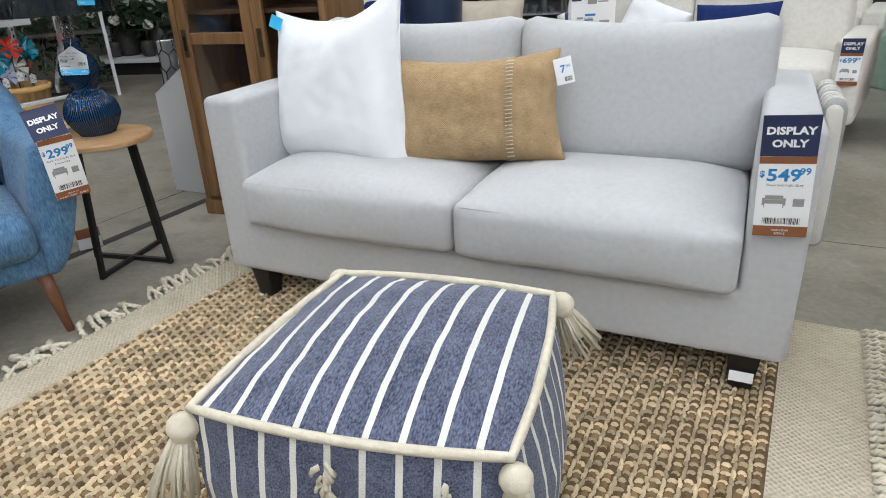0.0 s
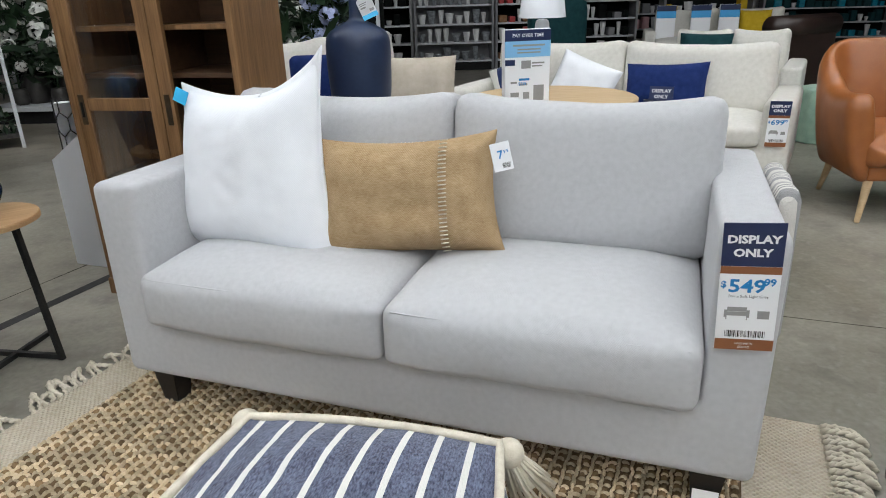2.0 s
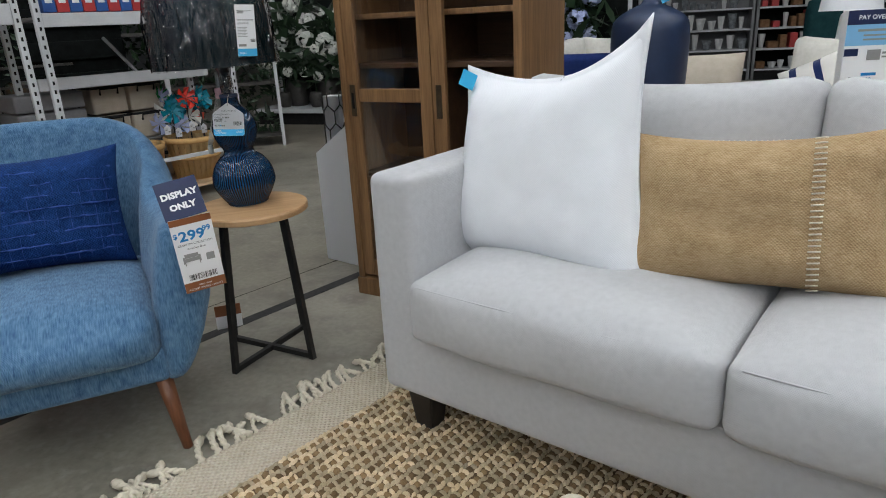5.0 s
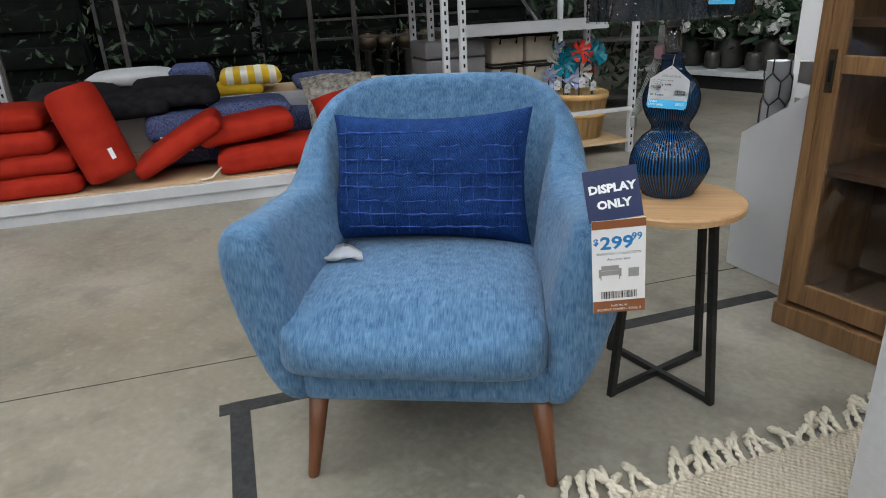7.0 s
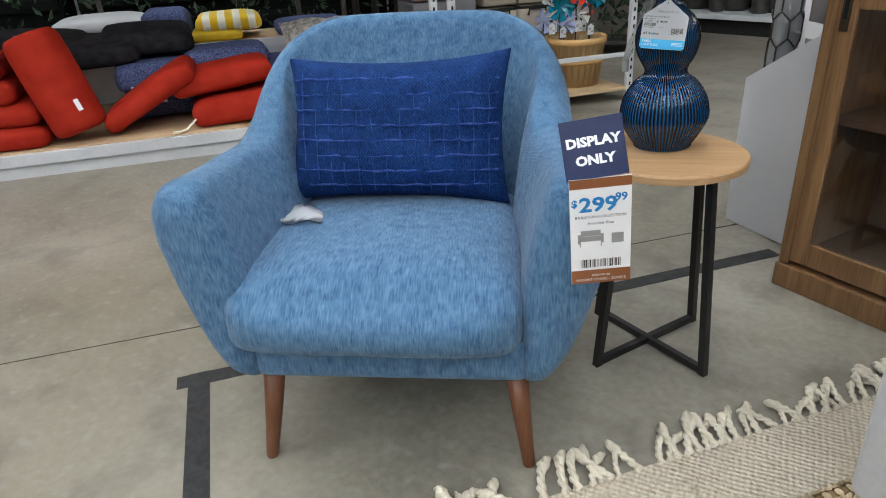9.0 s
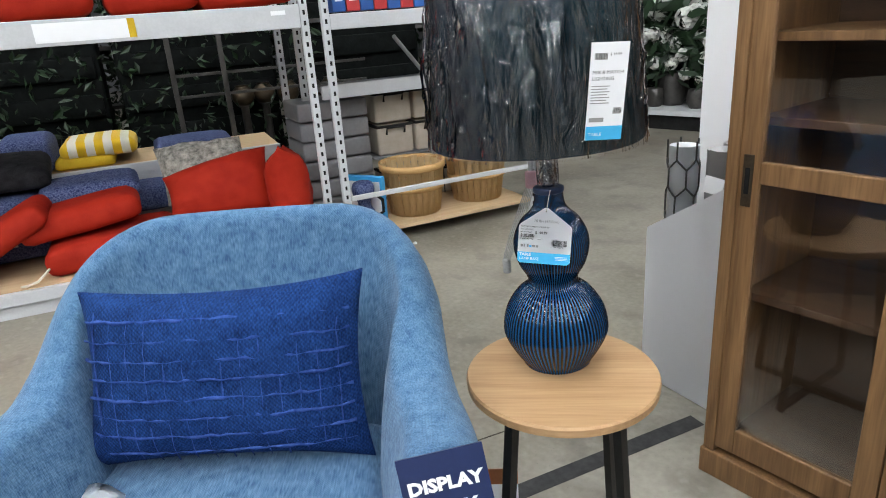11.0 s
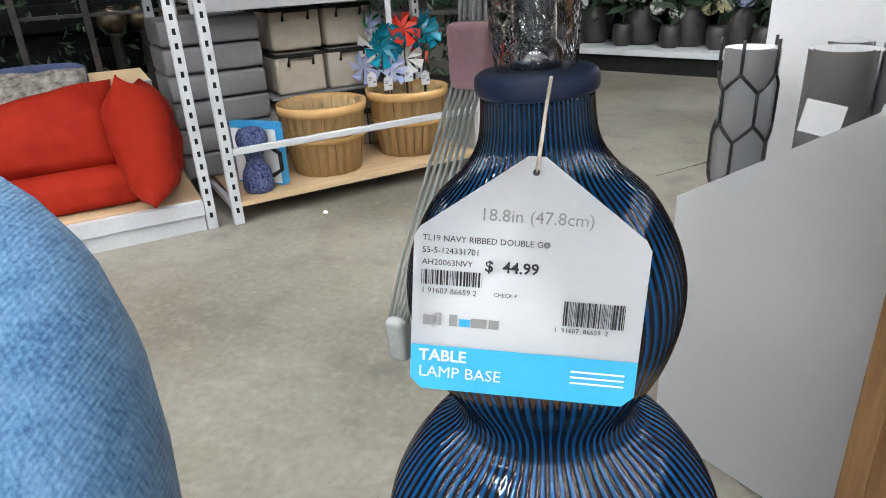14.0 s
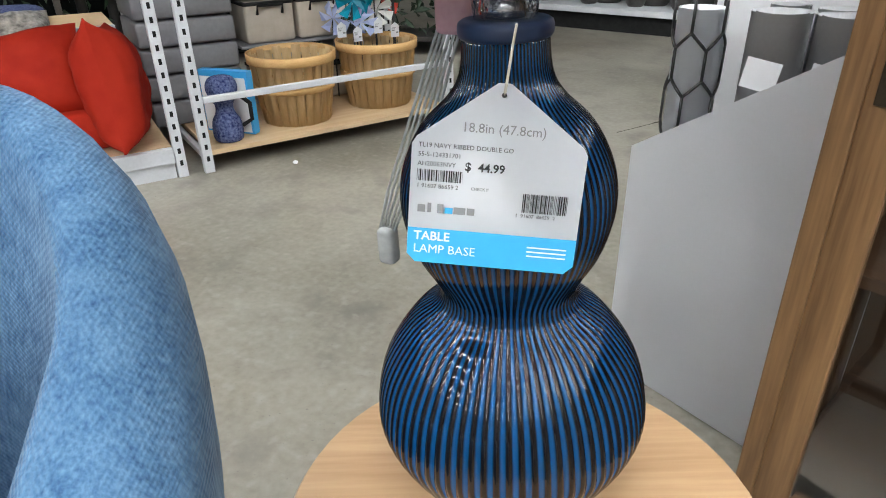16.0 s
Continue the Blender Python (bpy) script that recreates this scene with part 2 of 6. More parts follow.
def concrete():
    """Sealed warehouse concrete: beige-grey clouds, stains, speckle and scuffs."""
    m = mat("sealed_concrete", (0.152, 0.140, 0.108), (0.355, 0.333, 0.280), 0.30, 1.3, 0.12, 45, fine=0.25, dist=0.002)
    nt = m.node_tree
    link = nt.links.new
    b = nt.nodes["Principled BSDF"]
    tc = nt.nodes.new("ShaderNodeTexCoord")
    src = b.inputs["Base Color"].links[0].from_socket
    for scale, lo, hi, c, k in ((0.35, 0.5, 0.7, (0.24, 0.19, 0.13), 0.55), (6, 0.5, 0.8, (0.11, 0.10, 0.085), 0.75), (22, 0.56, 0.70, (0.36, 0.34, 0.30), 0.35), (130, 0.66, 0.75, (0.07, 0.065, 0.06), 0.6)):
        n = nt.nodes.new("ShaderNodeTexNoise")
        n.inputs["Scale"].default_value, n.inputs["Detail"].default_value = scale, 5
        link(tc.outputs["Object"], n.inputs["Vector"])
        r = nt.nodes.new("ShaderNodeMapRange")
        r.inputs[1].default_value, r.inputs[2].default_value, r.inputs[4].default_value = lo, hi, k
        link(n.outputs[0], r.inputs[0])
        mx = nt.nodes.new("ShaderNodeMix")
        mx.data_type = "RGBA"
        link(r.outputs[0], mx.inputs[0])
        link(src, mx.inputs[6])
        mx.inputs[7].default_value = rgb(c)
        src = mx.outputs[2]
    link(src, b.inputs["Base Color"])
    n = nt.nodes.new("ShaderNodeTexNoise")
    n.inputs["Scale"].default_value, n.inputs["Detail"].default_value = 2.2, 6
    link(tc.outputs["Object"], n.inputs["Vector"])
    r = nt.nodes.new("ShaderNodeMapRange")
    r.inputs[3].default_value, r.inputs[4].default_value = 0.27, 0.46
    link(n.outputs[0], r.inputs[0])
    link(r.outputs[0], b.inputs["Roughness"])
    return m


def film(name, rough, alpha, wrinkle=0.0, stretch=(1, 1, 1)):
    """Thin clear plastic or glass: a mix of clear and glossy."""
    m = bpy.data.materials.new(name)
    m.use_nodes = True
    nt = m.node_tree
    nt.nodes.remove(nt.nodes["Principled BSDF"])
    out = nt.nodes["Material Output"]
    t, g, mx = (nt.nodes.new("ShaderNode" + k) for k in ("BsdfTransparent", "BsdfGlossy", "MixShader"))
    g.inputs["Roughness"].default_value = rough
    fr = nt.nodes.new("ShaderNodeFresnel")
    fr.inputs[0].default_value = 1.5
    mm = nt.nodes.new("ShaderNodeMath")
    mm.operation, mm.inputs[1].default_value = "ADD", alpha
    nt.links.new(fr.outputs[0], mm.inputs[0])
    nt.links.new(mm.outputs[0], mx.inputs[0])
    nt.links.new(t.outputs[0], mx.inputs[1]), nt.links.new(g.outputs[0], mx.inputs[2])
    nt.links.new(mx.outputs[0], out.inputs[0])
    if wrinkle:
        tc, mp, n, b = (nt.nodes.new("ShaderNode" + k) for k in ("TexCoord", "Mapping", "TexNoise", "Bump"))
        mp.inputs["Scale"].default_value = stretch
        mp.inputs["Rotation"].default_value = (0.0, 0.35, 0.0)
        n.inputs["Scale"].default_value, n.inputs["Detail"].default_value, n.inputs["Distortion"].default_value = 9, 3, 1.2
        b.inputs["Strength"].default_value, b.inputs["Distance"].default_value = wrinkle, 0.06
        nt.links.new(tc.outputs["Object"], mp.inputs[0]), nt.links.new(mp.outputs[0], n.inputs["Vector"])
        nt.links.new(n.outputs[0], b.inputs["Height"])
        nt.links.new(b.outputs[0], g.inputs["Normal"]), nt.links.new(b.outputs[0], fr.inputs["Normal"])
    return m


def weave(m, k, strength, dist, dark=0.6, axes=(0, 1)):
    """Adds an over-and-under weave of k threads a metre to a cloth: relief and a little shade between threads."""
    nt = m.node_tree
    link = nt.links.new
    b = nt.nodes["Principled BSDF"]
    tc = nt.nodes.new("ShaderNodeTexCoord")
    nz = nt.nodes.new("ShaderNodeTexNoise")
    nz.inputs["Scale"].default_value = k / 12
    link(tc.outputs["Object"], nz.inputs["Vector"])
    ad = nt.nodes.new("ShaderNodeVectorMath")
    ad.operation = "MULTIPLY_ADD"
    ad.inputs[1].default_value = (1.6 / k,) * 3
    link(nz.outputs["Color"], ad.inputs[0])
    link(tc.outputs["Object"], ad.inputs[2])
    sp = nt.nodes.new("ShaderNodeSeparateXYZ")
    link(ad.outputs[0], sp.inputs[0])
    w = []
    for a in axes:
        mu, si = nt.nodes.new("ShaderNodeMath"), nt.nodes.new("ShaderNodeMath")
        mu.operation, mu.inputs[1].default_value, si.operation = "MULTIPLY", k * math.pi, "SINE"
        link(sp.outputs[a], mu.inputs[0]), link(mu.outputs[0], si.inputs[0])
        w.append(si)
    pr = nt.nodes.new("ShaderNodeMath")
    pr.operation = "MULTIPLY"
    link(w[0].outputs[0], pr.inputs[0]), link(w[1].outputs[0], pr.inputs[1])
    bp = nt.nodes.new("ShaderNodeBump")
    bp.inputs["Strength"].default_value, bp.inputs["Distance"].default_value = strength, dist
    link(pr.outputs[0], bp.inputs["Height"])
    old = b.inputs["Normal"].links
    if old:
        link(old[0].from_socket, bp.inputs["Normal"])
    link(bp.outputs[0], b.inputs["Normal"])
    r = nt.nodes.new("ShaderNodeMapRange")
    r.inputs[1].default_value, r.inputs[3].default_value, r.inputs[4].default_value = -1, dark, 1.0
    link(pr.outputs[0], r.inputs[0])
    hs = nt.nodes.new("ShaderNodeHueSaturation")
    link(r.outputs[0], hs.inputs["Value"])
    link(b.inputs["Base Color"].links[0].from_socket, hs.inputs["Color"])
    link(hs.outputs[0], b.inputs["Base Color"])


M["concrete"] = concrete()
weave(M["light_rug"], 115, 0.7, 0.004, 0.84)
weave(M["sofa"], 520, 0.2, 0.0006, 0.95, (0, 2))
weave(M["tan_cloth"], 300, 0.5, 0.001, 0.82, (0, 2))
weave(M["navy"], 260, 0.5, 0.001, 0.6, (0, 2))
weave(M["blue_seat"], 420, 0.4, 0.0008, 0.88, (0, 1))
weave(M["blue"], 420, 0.4, 0.0008, 0.88, (0, 2))
weave(M["white_cloth"], 400, 0.25, 0.0006, 0.93, (0, 2))
M["glass"] = film("cabinet_glass", 0.02, 0.03)
M["wrap"] = film("crinkled_plastic_wrap", 0.11, 0.08, 1.0, (1.9, 1.9, 0.45))
M["clear"] = film("clear_plastic", 0.1, 0.10, 0.6, (6, 6, 6))
M["pouf"] = striped("denim_blue_stripe_x", [(0.4, 0.6, (0.74, 0.73, 0.68))], 0.056, 0, (0.022, 0.026, 0.055), 0.95, (1, 0.35, 1), 330, 0.8, (0.165, 0.19, 0.275))
M["pouf_y"] = striped("denim_blue_stripe_y", [(0.4, 0.6, (0.74, 0.73, 0.68))], 0.056, 1, (0.022, 0.026, 0.055), 0.95, (0.35, 1, 1), 330, 0.8, (0.165, 0.19, 0.275))
M["throw"] = striped("grey_striped_throw", [(0.05, 0.3, (0.30, 0.30, 0.30)), (0.42, 0.48, (0.25, 0.25, 0.25)), (0.56, 0.62, (0.25, 0.25, 0.25)), (0.72, 0.84, (0.36, 0.36, 0.35))], 0.11, 1, (0.62, 0.60, 0.56), 0.95, (1, 1, 1), 200, 0.8)
M["gingham"] = striped("yellow_check_cloth", [(0.0, 0.5, (0.72, 0.45, 0.02))], 0.10, 0, (0.75, 0.72, 0.62), 0.9)
M["navy_band"] = striped("navy_banded_cloth", [(0.1, 0.4, (0.012, 0.025, 0.10))], 0.16, 0, (0.72, 0.70, 0.66), 0.9)
M["books"] = striped("mixed_spines", [(0.0, 0.3, (0.3, 0.3, 0.32)), (0.5, 0.62, (0.05, 0.05, 0.06)), (0.8, 0.9, (0.5, 0.4, 0.3))], 0.23, 0, (0.5, 0.5, 0.5), 0.6)


# ---- mesh helpers ----
def mesh_of(bm, name, smooth=True):
    me = bpy.data.meshes.new(name)
    bm.to_mesh(me)
    bm.free()
    if smooth:
        me.polygons.foreach_set("use_smooth", [True] * len(me.polygons))
    return me


def part(name, bm, material, parent, label="", smooth=True, m=None):
    """Links a bmesh or mesh as one part under its thing."""
    me = mesh_of(bm, name, smooth) if isinstance(bm, bmesh.types.BMesh) else bm
    if material and not me.materials:
        me.materials.append(material)
    ob = new(name, me)
    ob.parent = parent
    if m is not None:
        ob.matrix_basis = m
    if label:
        ob["label"] = label
    return ob


def thing(name, label, category, m, group="", kind=""):
    return place(tagged(new(name), label, category, group, kind), m)


def place(ob, m):
    ob.matrix_basis = m
    return ob


def solid(name, bm, material, label, category, m=None, group="", kind="", smooth=True):
    me = mesh_of(bm, name, smooth) if isinstance(bm, bmesh.types.BMesh) else bm
    if not me.materials:
        me.materials.append(material)
    return place(tagged(new(name, me), label, category, group, kind), m or Matrix())


def box(x0, x1, y0, y1, z0, z1, bev=0.004, seg=2, bm=None):
    bm = bm or bmesh.new()
    vs = bmesh.ops.create_cube(bm, size=1)["verts"]
    for v in vs:
        v.co = Vector((x0 + (v.co.x + 0.5) * (x1 - x0), y0 + (v.co.y + 0.5) * (y1 - y0), z0 + (v.co.z + 0.5) * (z1 - z0)))
    if bev:
        es = list({e for v in vs for e in v.link_edges})
        bmesh.ops.bevel(bm, geom=es, offset=bev, segments=seg, profile=0.5, affect="EDGES")
    return bm


def tube(pts, r, seg=8, closed=False, bm=None, taper=None):
    """A round bar along points."""
    bm = bm or bmesh.new()
    pts = [Vector(p) for p in pts]
    rings = []
    n = len(pts)
    side = None
    for i, p in enumerate(pts):
        a, b = (pts[(i - 1) % n], pts[(i + 1) % n]) if closed else (pts[max(i - 1, 0)], pts[min(i + 1, n - 1)])
        d = (b - a).normalized()
        if side is None:
            side = d.orthogonal().normalized()
        side = (side - d * side.dot(d)).normalized()
        up = d.cross(side)
        rr = r if taper is None else r * taper[i]
        rings.append([bm.verts.new(p + (side * math.cos(k) + up * math.sin(k)) * rr) for k in (2 * math.pi * j / seg for j in range(seg))])
    for i in range(n if closed else n - 1):
        a, b = rings[i], rings[(i + 1) % n]
        for j in range(seg):
            bm.faces.new((a[j], a[(j + 1) % seg], b[(j + 1) % seg], b[j]))
    if not closed:
        bm.faces.new(rings[0][::-1]), bm.faces.new(rings[-1])
    return bm


def lathe(profile, seg=48, ribs=0, depth=0.0, bm=None, cap=True):
    """Turns (radius, height) pairs about z; ribs cut flutes of that depth into the wall."""
    bm = bm or bmesh.new()
    rings = []
    for r, z in profile:
        ring = []
        for j in range(seg):
            a = 2 * math.pi * j / seg
            k = r - (depth * (0.5 - 0.5 * math.cos(a * ribs)) * min(1, r / 0.05) if ribs and r > 0.02 else 0)
            ring.append(bm.verts.new((k * math.cos(a), k * math.sin(a), z)))
        rings.append(ring)
    for a, b in zip(rings, rings[1:]):
        for j in range(seg):
            bm.faces.new((a[j], a[(j + 1) % seg], b[(j + 1) % seg], b[j]))
    if cap and profile[0][0] > 1e-4:
        bm.faces.new(rings[0][::-1])
    if cap and profile[-1][0] > 1e-4:
        bm.faces.new(rings[-1])
    return bm


def smooth_profile(pts, n=6):
    """Catmull-Rom through (radius, height) pairs."""
    out = []
    for i in range(len(pts) - 1):
        p0, p1, p2, p3 = (Vector(pts[max(0, min(len(pts) - 1, i + k))]) for k in (-1, 0, 1, 2))
        for k in range(n):
            t = k / n
            q = 0.5 * ((2 * p1) + (p2 - p0) * t + (2 * p0 - 5 * p1 + 4 * p2 - p3) * t * t + (3 * p1 - p0 - 3 * p2 + p3) * t ** 3)
            out.append((max(q.x, 0), q.y))
    return out + [pts[-1]]


def pillow(w, h, t, n=22, corner=0.04, flange=0.0, lift=(0, 0, 0, 0), crease=0.004, seed=0, folds=0.0, shift=(0, 0, 0, 0), ear=2.6):
    """A stuffed pillow upright in x and z, thick along y; lift raises each corner (bl, br, tl, tr)."""
    bm = bmesh.new()
    sides = []
    for s in (-1, 1):
        grid = []
        for i in range(n + 1):
            row = []
            for j in range(n + 1):
                u, v = 2 * i / n - 1, 2 * j / n - 1
                inn = 1 - flange
                a, b = min(1, abs(u) / inn), min(1, abs(v) / inn)
                th = (max(0, 1 - a ** 3.2) * max(0, 1 - b ** 3.2)) ** 0.55
                pull = 1 - corner * (1 - v * v) * abs(u) ** 2
                pullz = 1 - corner * (1 - u * u) * abs(v) ** 2
                x, z = u * pull * w / 2, v * pullz * h / 2
                cw = [(1 - u) * (1 - v), (1 + u) * (1 - v), (1 - u) * (1 + v), (1 + u) * (1 + v)]
                x += sum(l * (c / 4) ** 1.6 for l, c in zip(shift, cw))
                z += sum(l * (c / 4) ** ear for l, c in zip(lift, cw))
                k = noise.noise(Vector((u * 2.2 + seed, v * 2.2, s * 0.3))) * crease * 2.5 + noise.noise(Vector((u * 6, v * 6 + seed, s))) * crease
                # soft folds running down from the top corner
                fw = max(0, (u + 1) / 2) ** 1.4 * max(0, (v + 1) / 2) ** 1.2
                k += folds * fw * s * math.sin(9 * (u * 0.9 - v * 0.35) + 2.5 * noise.noise(Vector((u, v, seed))))
                row.append(bm.verts.new((x, s * (th * t / 2 + 0.003) + k * (th + 0.25), z + h / 2)))
            grid.append(row)
        sides.append(grid)
        for i in range(n):
            for j in range(n):
                f = (grid[i][j], grid[i + 1][j], grid[i + 1][j + 1], grid[i][j + 1])
                bm.faces.new(f if s < 0 else f[::-1])
    a, b = sides
    rim = [(i, 0) for i in range(n)] + [(n, j) for j in range(n)] + [(i, n) for i in range(n, 0, -1)] + [(0, j) for j in range(n, 0, -1)]
    for k in range(len(rim)):
        (i, j), (p, q) = rim[k], rim[(k + 1) % len(rim)]
        bm.faces.new((a[i][j], b[i][j], b[p][q], a[p][q]))
    return bm


def cushion(w, d, h, r=0.05, crown=0.03, n=14, front=0.0, seed=0):
    """A boxed cushion, x by y by z, with rounded edges and a crowned top; front bulges its near face."""
    bm = box(0, w, 0, d, 0, h, 0)
    bmesh.ops.subdivide_edges(bm, edges=bm.edges[:], cuts=n, use_grid_fill=True)
    rx = min(r, h * 0.48)
    for v in bm.verts:
        c = v.co
        q = Vector((min(max(c.x, rx), w - rx), min(max(c.y, rx), d - rx), min(max(c.z, rx), h - rx)))
        e = c - q
        if e.length > 1e-6:
            c = q + e.normalized() * rx * min(1.0, max(abs(e.x), abs(e.y), abs(e.z)) / rx)
        u, k = 2 * c.x / w - 1, 2 * c.y / d - 1
        dome = max(0, 1 - u ** 4) * max(0, 1 - k ** 4)
        if c.z > h * 0.5:
            c.z += crown * dome * (c.z / h)
        c.y -= front * max(0, 1 - u ** 4) * max(0, 1 - (2 * c.z / h - 1) ** 2) * (1 - c.y / d)
        c.z += noise.noise(Vector((c.x * 5 + seed, c.y * 5, c.z * 4))) * 0.006
        c.y += noise.noise(Vector((c.x * 5, c.z * 7 + seed, 3))) * 0.004
        v.co = c
    return bm


def words(s, size, align="LEFT", thick=0.0, offset=0.0):
    """A mesh of flat lettering in the plane of x and y."""
    cu = bpy.data.curves.new("lettering", "FONT")
    cu.body, cu.size, cu.align_x, cu.extrude, cu.offset = s, size, align, thick, offset
    cu.resolution_u = 2
    ob = bpy.data.objects.new("lettering", cu)
    scene.collection.objects.link(ob)
    dg = bpy.context.evaluated_depsgraph_get()
    me = bpy.data.meshes.new_from_object(ob.evaluated_get(dg))
    bpy.data.objects.remove(ob)
    return me


def bars(rects, y=0.0, bm=None):
    """Flat strips facing -y, from (x0, x1, z0, z1)."""
    bm = bm or bmesh.new()
    for x0, x1, z0, z1 in rects:
        bm.faces.new([bm.verts.new(p) for p in ((x0, y, z0), (x1, y, z0), (x1, y, z1), (x0, y, z1))])
    return bm


FLAT = pose(0, 0, 0, 90, 0, 0)


def line(s, size, x, z, material, parent, align="LEFT", y=-0.0022, bold=0.0):
    return part("lettering", words(s, size, align, 0, bold), material, parent, "", False, pose(x, y, z, 90, 0, 0))


def barcode(x0, x1, z0, z1, y=-0.002, seed=1):
    rng = random.Random(seed)
    out, x = [], x0
    while x < x1:
        w = rng.choice((1, 1, 2, 3)) * (x1 - x0) / 90
        out.append((x, min(x + w, x1), z0, z1))
        x += w + rng.choice((1, 1, 2)) * (x1 - x0) / 80
    return bars(out, y)


def price_card(label, m, w, h, top, price, cents, lines, m_top=None, foot="FIND ME IN", foot2="", seat=1):
    """A hanging price card facing -y: navy flap, brown band, white body. Origin at its fold, body below."""
    t = thing("price_card", label, "price tag", m)
    fl = part("flap", box(-w / 2, w / 2, -0.0015, 0.0015, 0, top, 0), M["navy_card"], t, "navy card flap with white letters", False, m_top)
    for i, s in enumerate(("DISPLAY", "ONLY")):
        part("lettering", words(s, w * 0.205, "CENTER", 0, 0.0010), M["paper"], fl, "", False, pose(0, -0.0024, top * (0.55 - 0.31 * i), 90, 0, 0) @ Matrix.Diagonal((1.12, 1, 1, 1)))
    part("body", box(-w / 2, w / 2, -0.0015, 0.0015, -h, 0, 0), M["paper"], t, "white printed card", False)
    part("band", bars([(-w / 2, w / 2, -0.085 * h, 0.0)], -0.0022), M["brown_card"], t, "", False)
    part("band", bars([(-w / 2, w / 2, -h, -h * 0.865)], -0.0022), M["brown_card"], t, "", False)
    line("$", w * 0.18, -w * 0.475, -h * 0.245, M["blue_ink"], t, bold=0.0006)
    part("lettering", words(price, w * 0.36, "LEFT", 0, 0.0010), M["blue_ink"], t, "", False, pose(-w * 0.35, -0.0022, -h * 0.295, 90, 0, 0) @ Matrix.Diagonal((1.16, 1, 1, 1)))
    line(cents, w * 0.20, w * 0.235, -h * 0.215, M["blue_ink"], t, bold=0.0006)
    for i, s in enumerate(lines):
        line(s, w * 0.075, 0, -h * (0.36 + 0.06 * i), M["ink"], t, "CENTER")
    # small printed picture of the seat
    z = -h * 0.56
    part("printed_seat", bars([(-w * 0.36, w * 0.02, z - h * 0.02, z + h * 0.03), (-w * 0.38, -w * 0.33, z - h * 0.04, z + h * 0.05), (w * 0.0, w * 0.05, z - h * 0.04, z + h * 0.05),
                               (-w * 0.33, w * 0.0, z + h * 0.032, z + h * 0.085), (-w * 0.35, -w * 0.33, z - h * 0.07, z - h * 0.042), (w * 0.0, w * 0.02, z - h * 0.07, z - h * 0.042)], -0.002), M["grey_ink"], t, "", False)
    part("printed_block", bars([(w * 0.18, w * 0.38, z - h * 0.05, z + h * 0.045)], -0.002), M["grey_ink"], t, "", False)
    part("barcode", barcode(-w * 0.34, w * 0.34, -h * 0.84, -h * 0.76), M["ink"], t, "", False)
    line(foot, w * 0.06, 0, -h * 0.93, M["paper"], t, "CENTER", -0.0028)
    line(foot2, w * 0.07, 0, -h * 0.975, M["paper"], t, "CENTER", -0.0028)
    return t


def small_tag(label, m, w=0.05, h=0.075, band=True):
    """A small house-shaped swing tag with a cyan foot and printed bars, facing -y, hung from its peak."""
    bm = bmesh.new()
    pts = ((-w / 2, -h), (w / 2, -h), (w / 2, -h * 0.25), (0, 0), (-w / 2, -h * 0.25))
    f = bm.faces.new([bm.verts.new((x, 0, z)) for x, z in pts])
    bmesh.ops.solidify(bm, geom=[f], thickness=0.001)
    t = thing("swing_tag", label, "price tag", m)
    part("card", bm, M["paper"], t, "", False)
    if band:
        part("band", bars([(-w / 2, w / 2, -h, -h * 0.82)], -0.0015), M["cyan"], t, "cyan band", False)
    part("print", bars([(-w * 0.4, w * 0.1, -h * 0.4, -h * 0.37), (-w * 0.4, w * 0.0, -h * 0.47, -h * 0.44), (-w * 0.4, -w * 0.05, -h * 0.58, -h * 0.52), (w * 0.1, w * 0.4, -h * 0.76, -h * 0.66)], -0.0015), M["grey_ink"], t, "", False)
    return t


# ---- the hall ----
solid("floor", box(-16, 18, -10, 26, -0.2, 0, 0), M["concrete"], "sealed grey-beige concrete shop floor with stains", "floor", kind="structure", smooth=False)
solid("ceiling", box(-16.2, 18.2, -10.2, 26.2, 5.2, 5.4, 0), M["ceil"], "grey metal deck ceiling", "ceiling", kind="structure", smooth=False)
for nm, b in (("wall_north", (-16.2, 18.2, 26, 26.2)), ("wall_south", (-16.2, 18.2, -10.2, -10)), ("wall_west", (-16.2, -16, -10, 26)), ("wall_east", (18, 18.2, -10, 26))):
    solid(nm, box(*b, 0, 5.2, 0), M["wall"], "plain grey painted store wall", "wall", kind="structure", smooth=False)

fix = thing("ceiling_light", "long white fluorescent strip light under the ceiling", "ceiling light", pose(-4.6, -9.2, 5.08), "strip lights")
part("housing", box(-1.2, 1.2, -0.11, 0.11, 0.03, 0.12, 0.01), M["white_panel"], fix)
part("diffuser", box(-1.18, 1.18, -0.05, 0.05, 0.0, 0.035, 0.01), glow("tube_light", (0.965, 1.0, 1.025), LAMP_POWER), fix, "glowing white diffuser")
for i in range(4):
    for j in range(7):
        if i or j:
            copy_thing(fix, pose(-4.6 + 3.2 * i, -9.2 + 2.3 * j, 5.08))


def strip(name, p, q, w, z, material, label):
    """A flat strip on the floor between two points."""
    d = Vector((q[0] - p[0], q[1] - p[1], 0))
    a = math.degrees(math.atan2(d.y, d.x))
    return solid(name, box(0, d.length, -w / 2, w / 2, 0.0, z, 0), material, label, "floor marking", pose(p[0], p[1], 0, 0, 0, a), kind="structure", smooth=False)


strip("floor_tape", (-2.13, 1.50), (-1.20, 3.19), 0.055, 0.0012, M["tape"], "black tape stuck on the concrete floor")
strip("floor_tape", (-2.128, 1.563), (-1.35, 1.13), 0.055, 0.0020, M["tape"], "black tape stuck on the concrete floor")


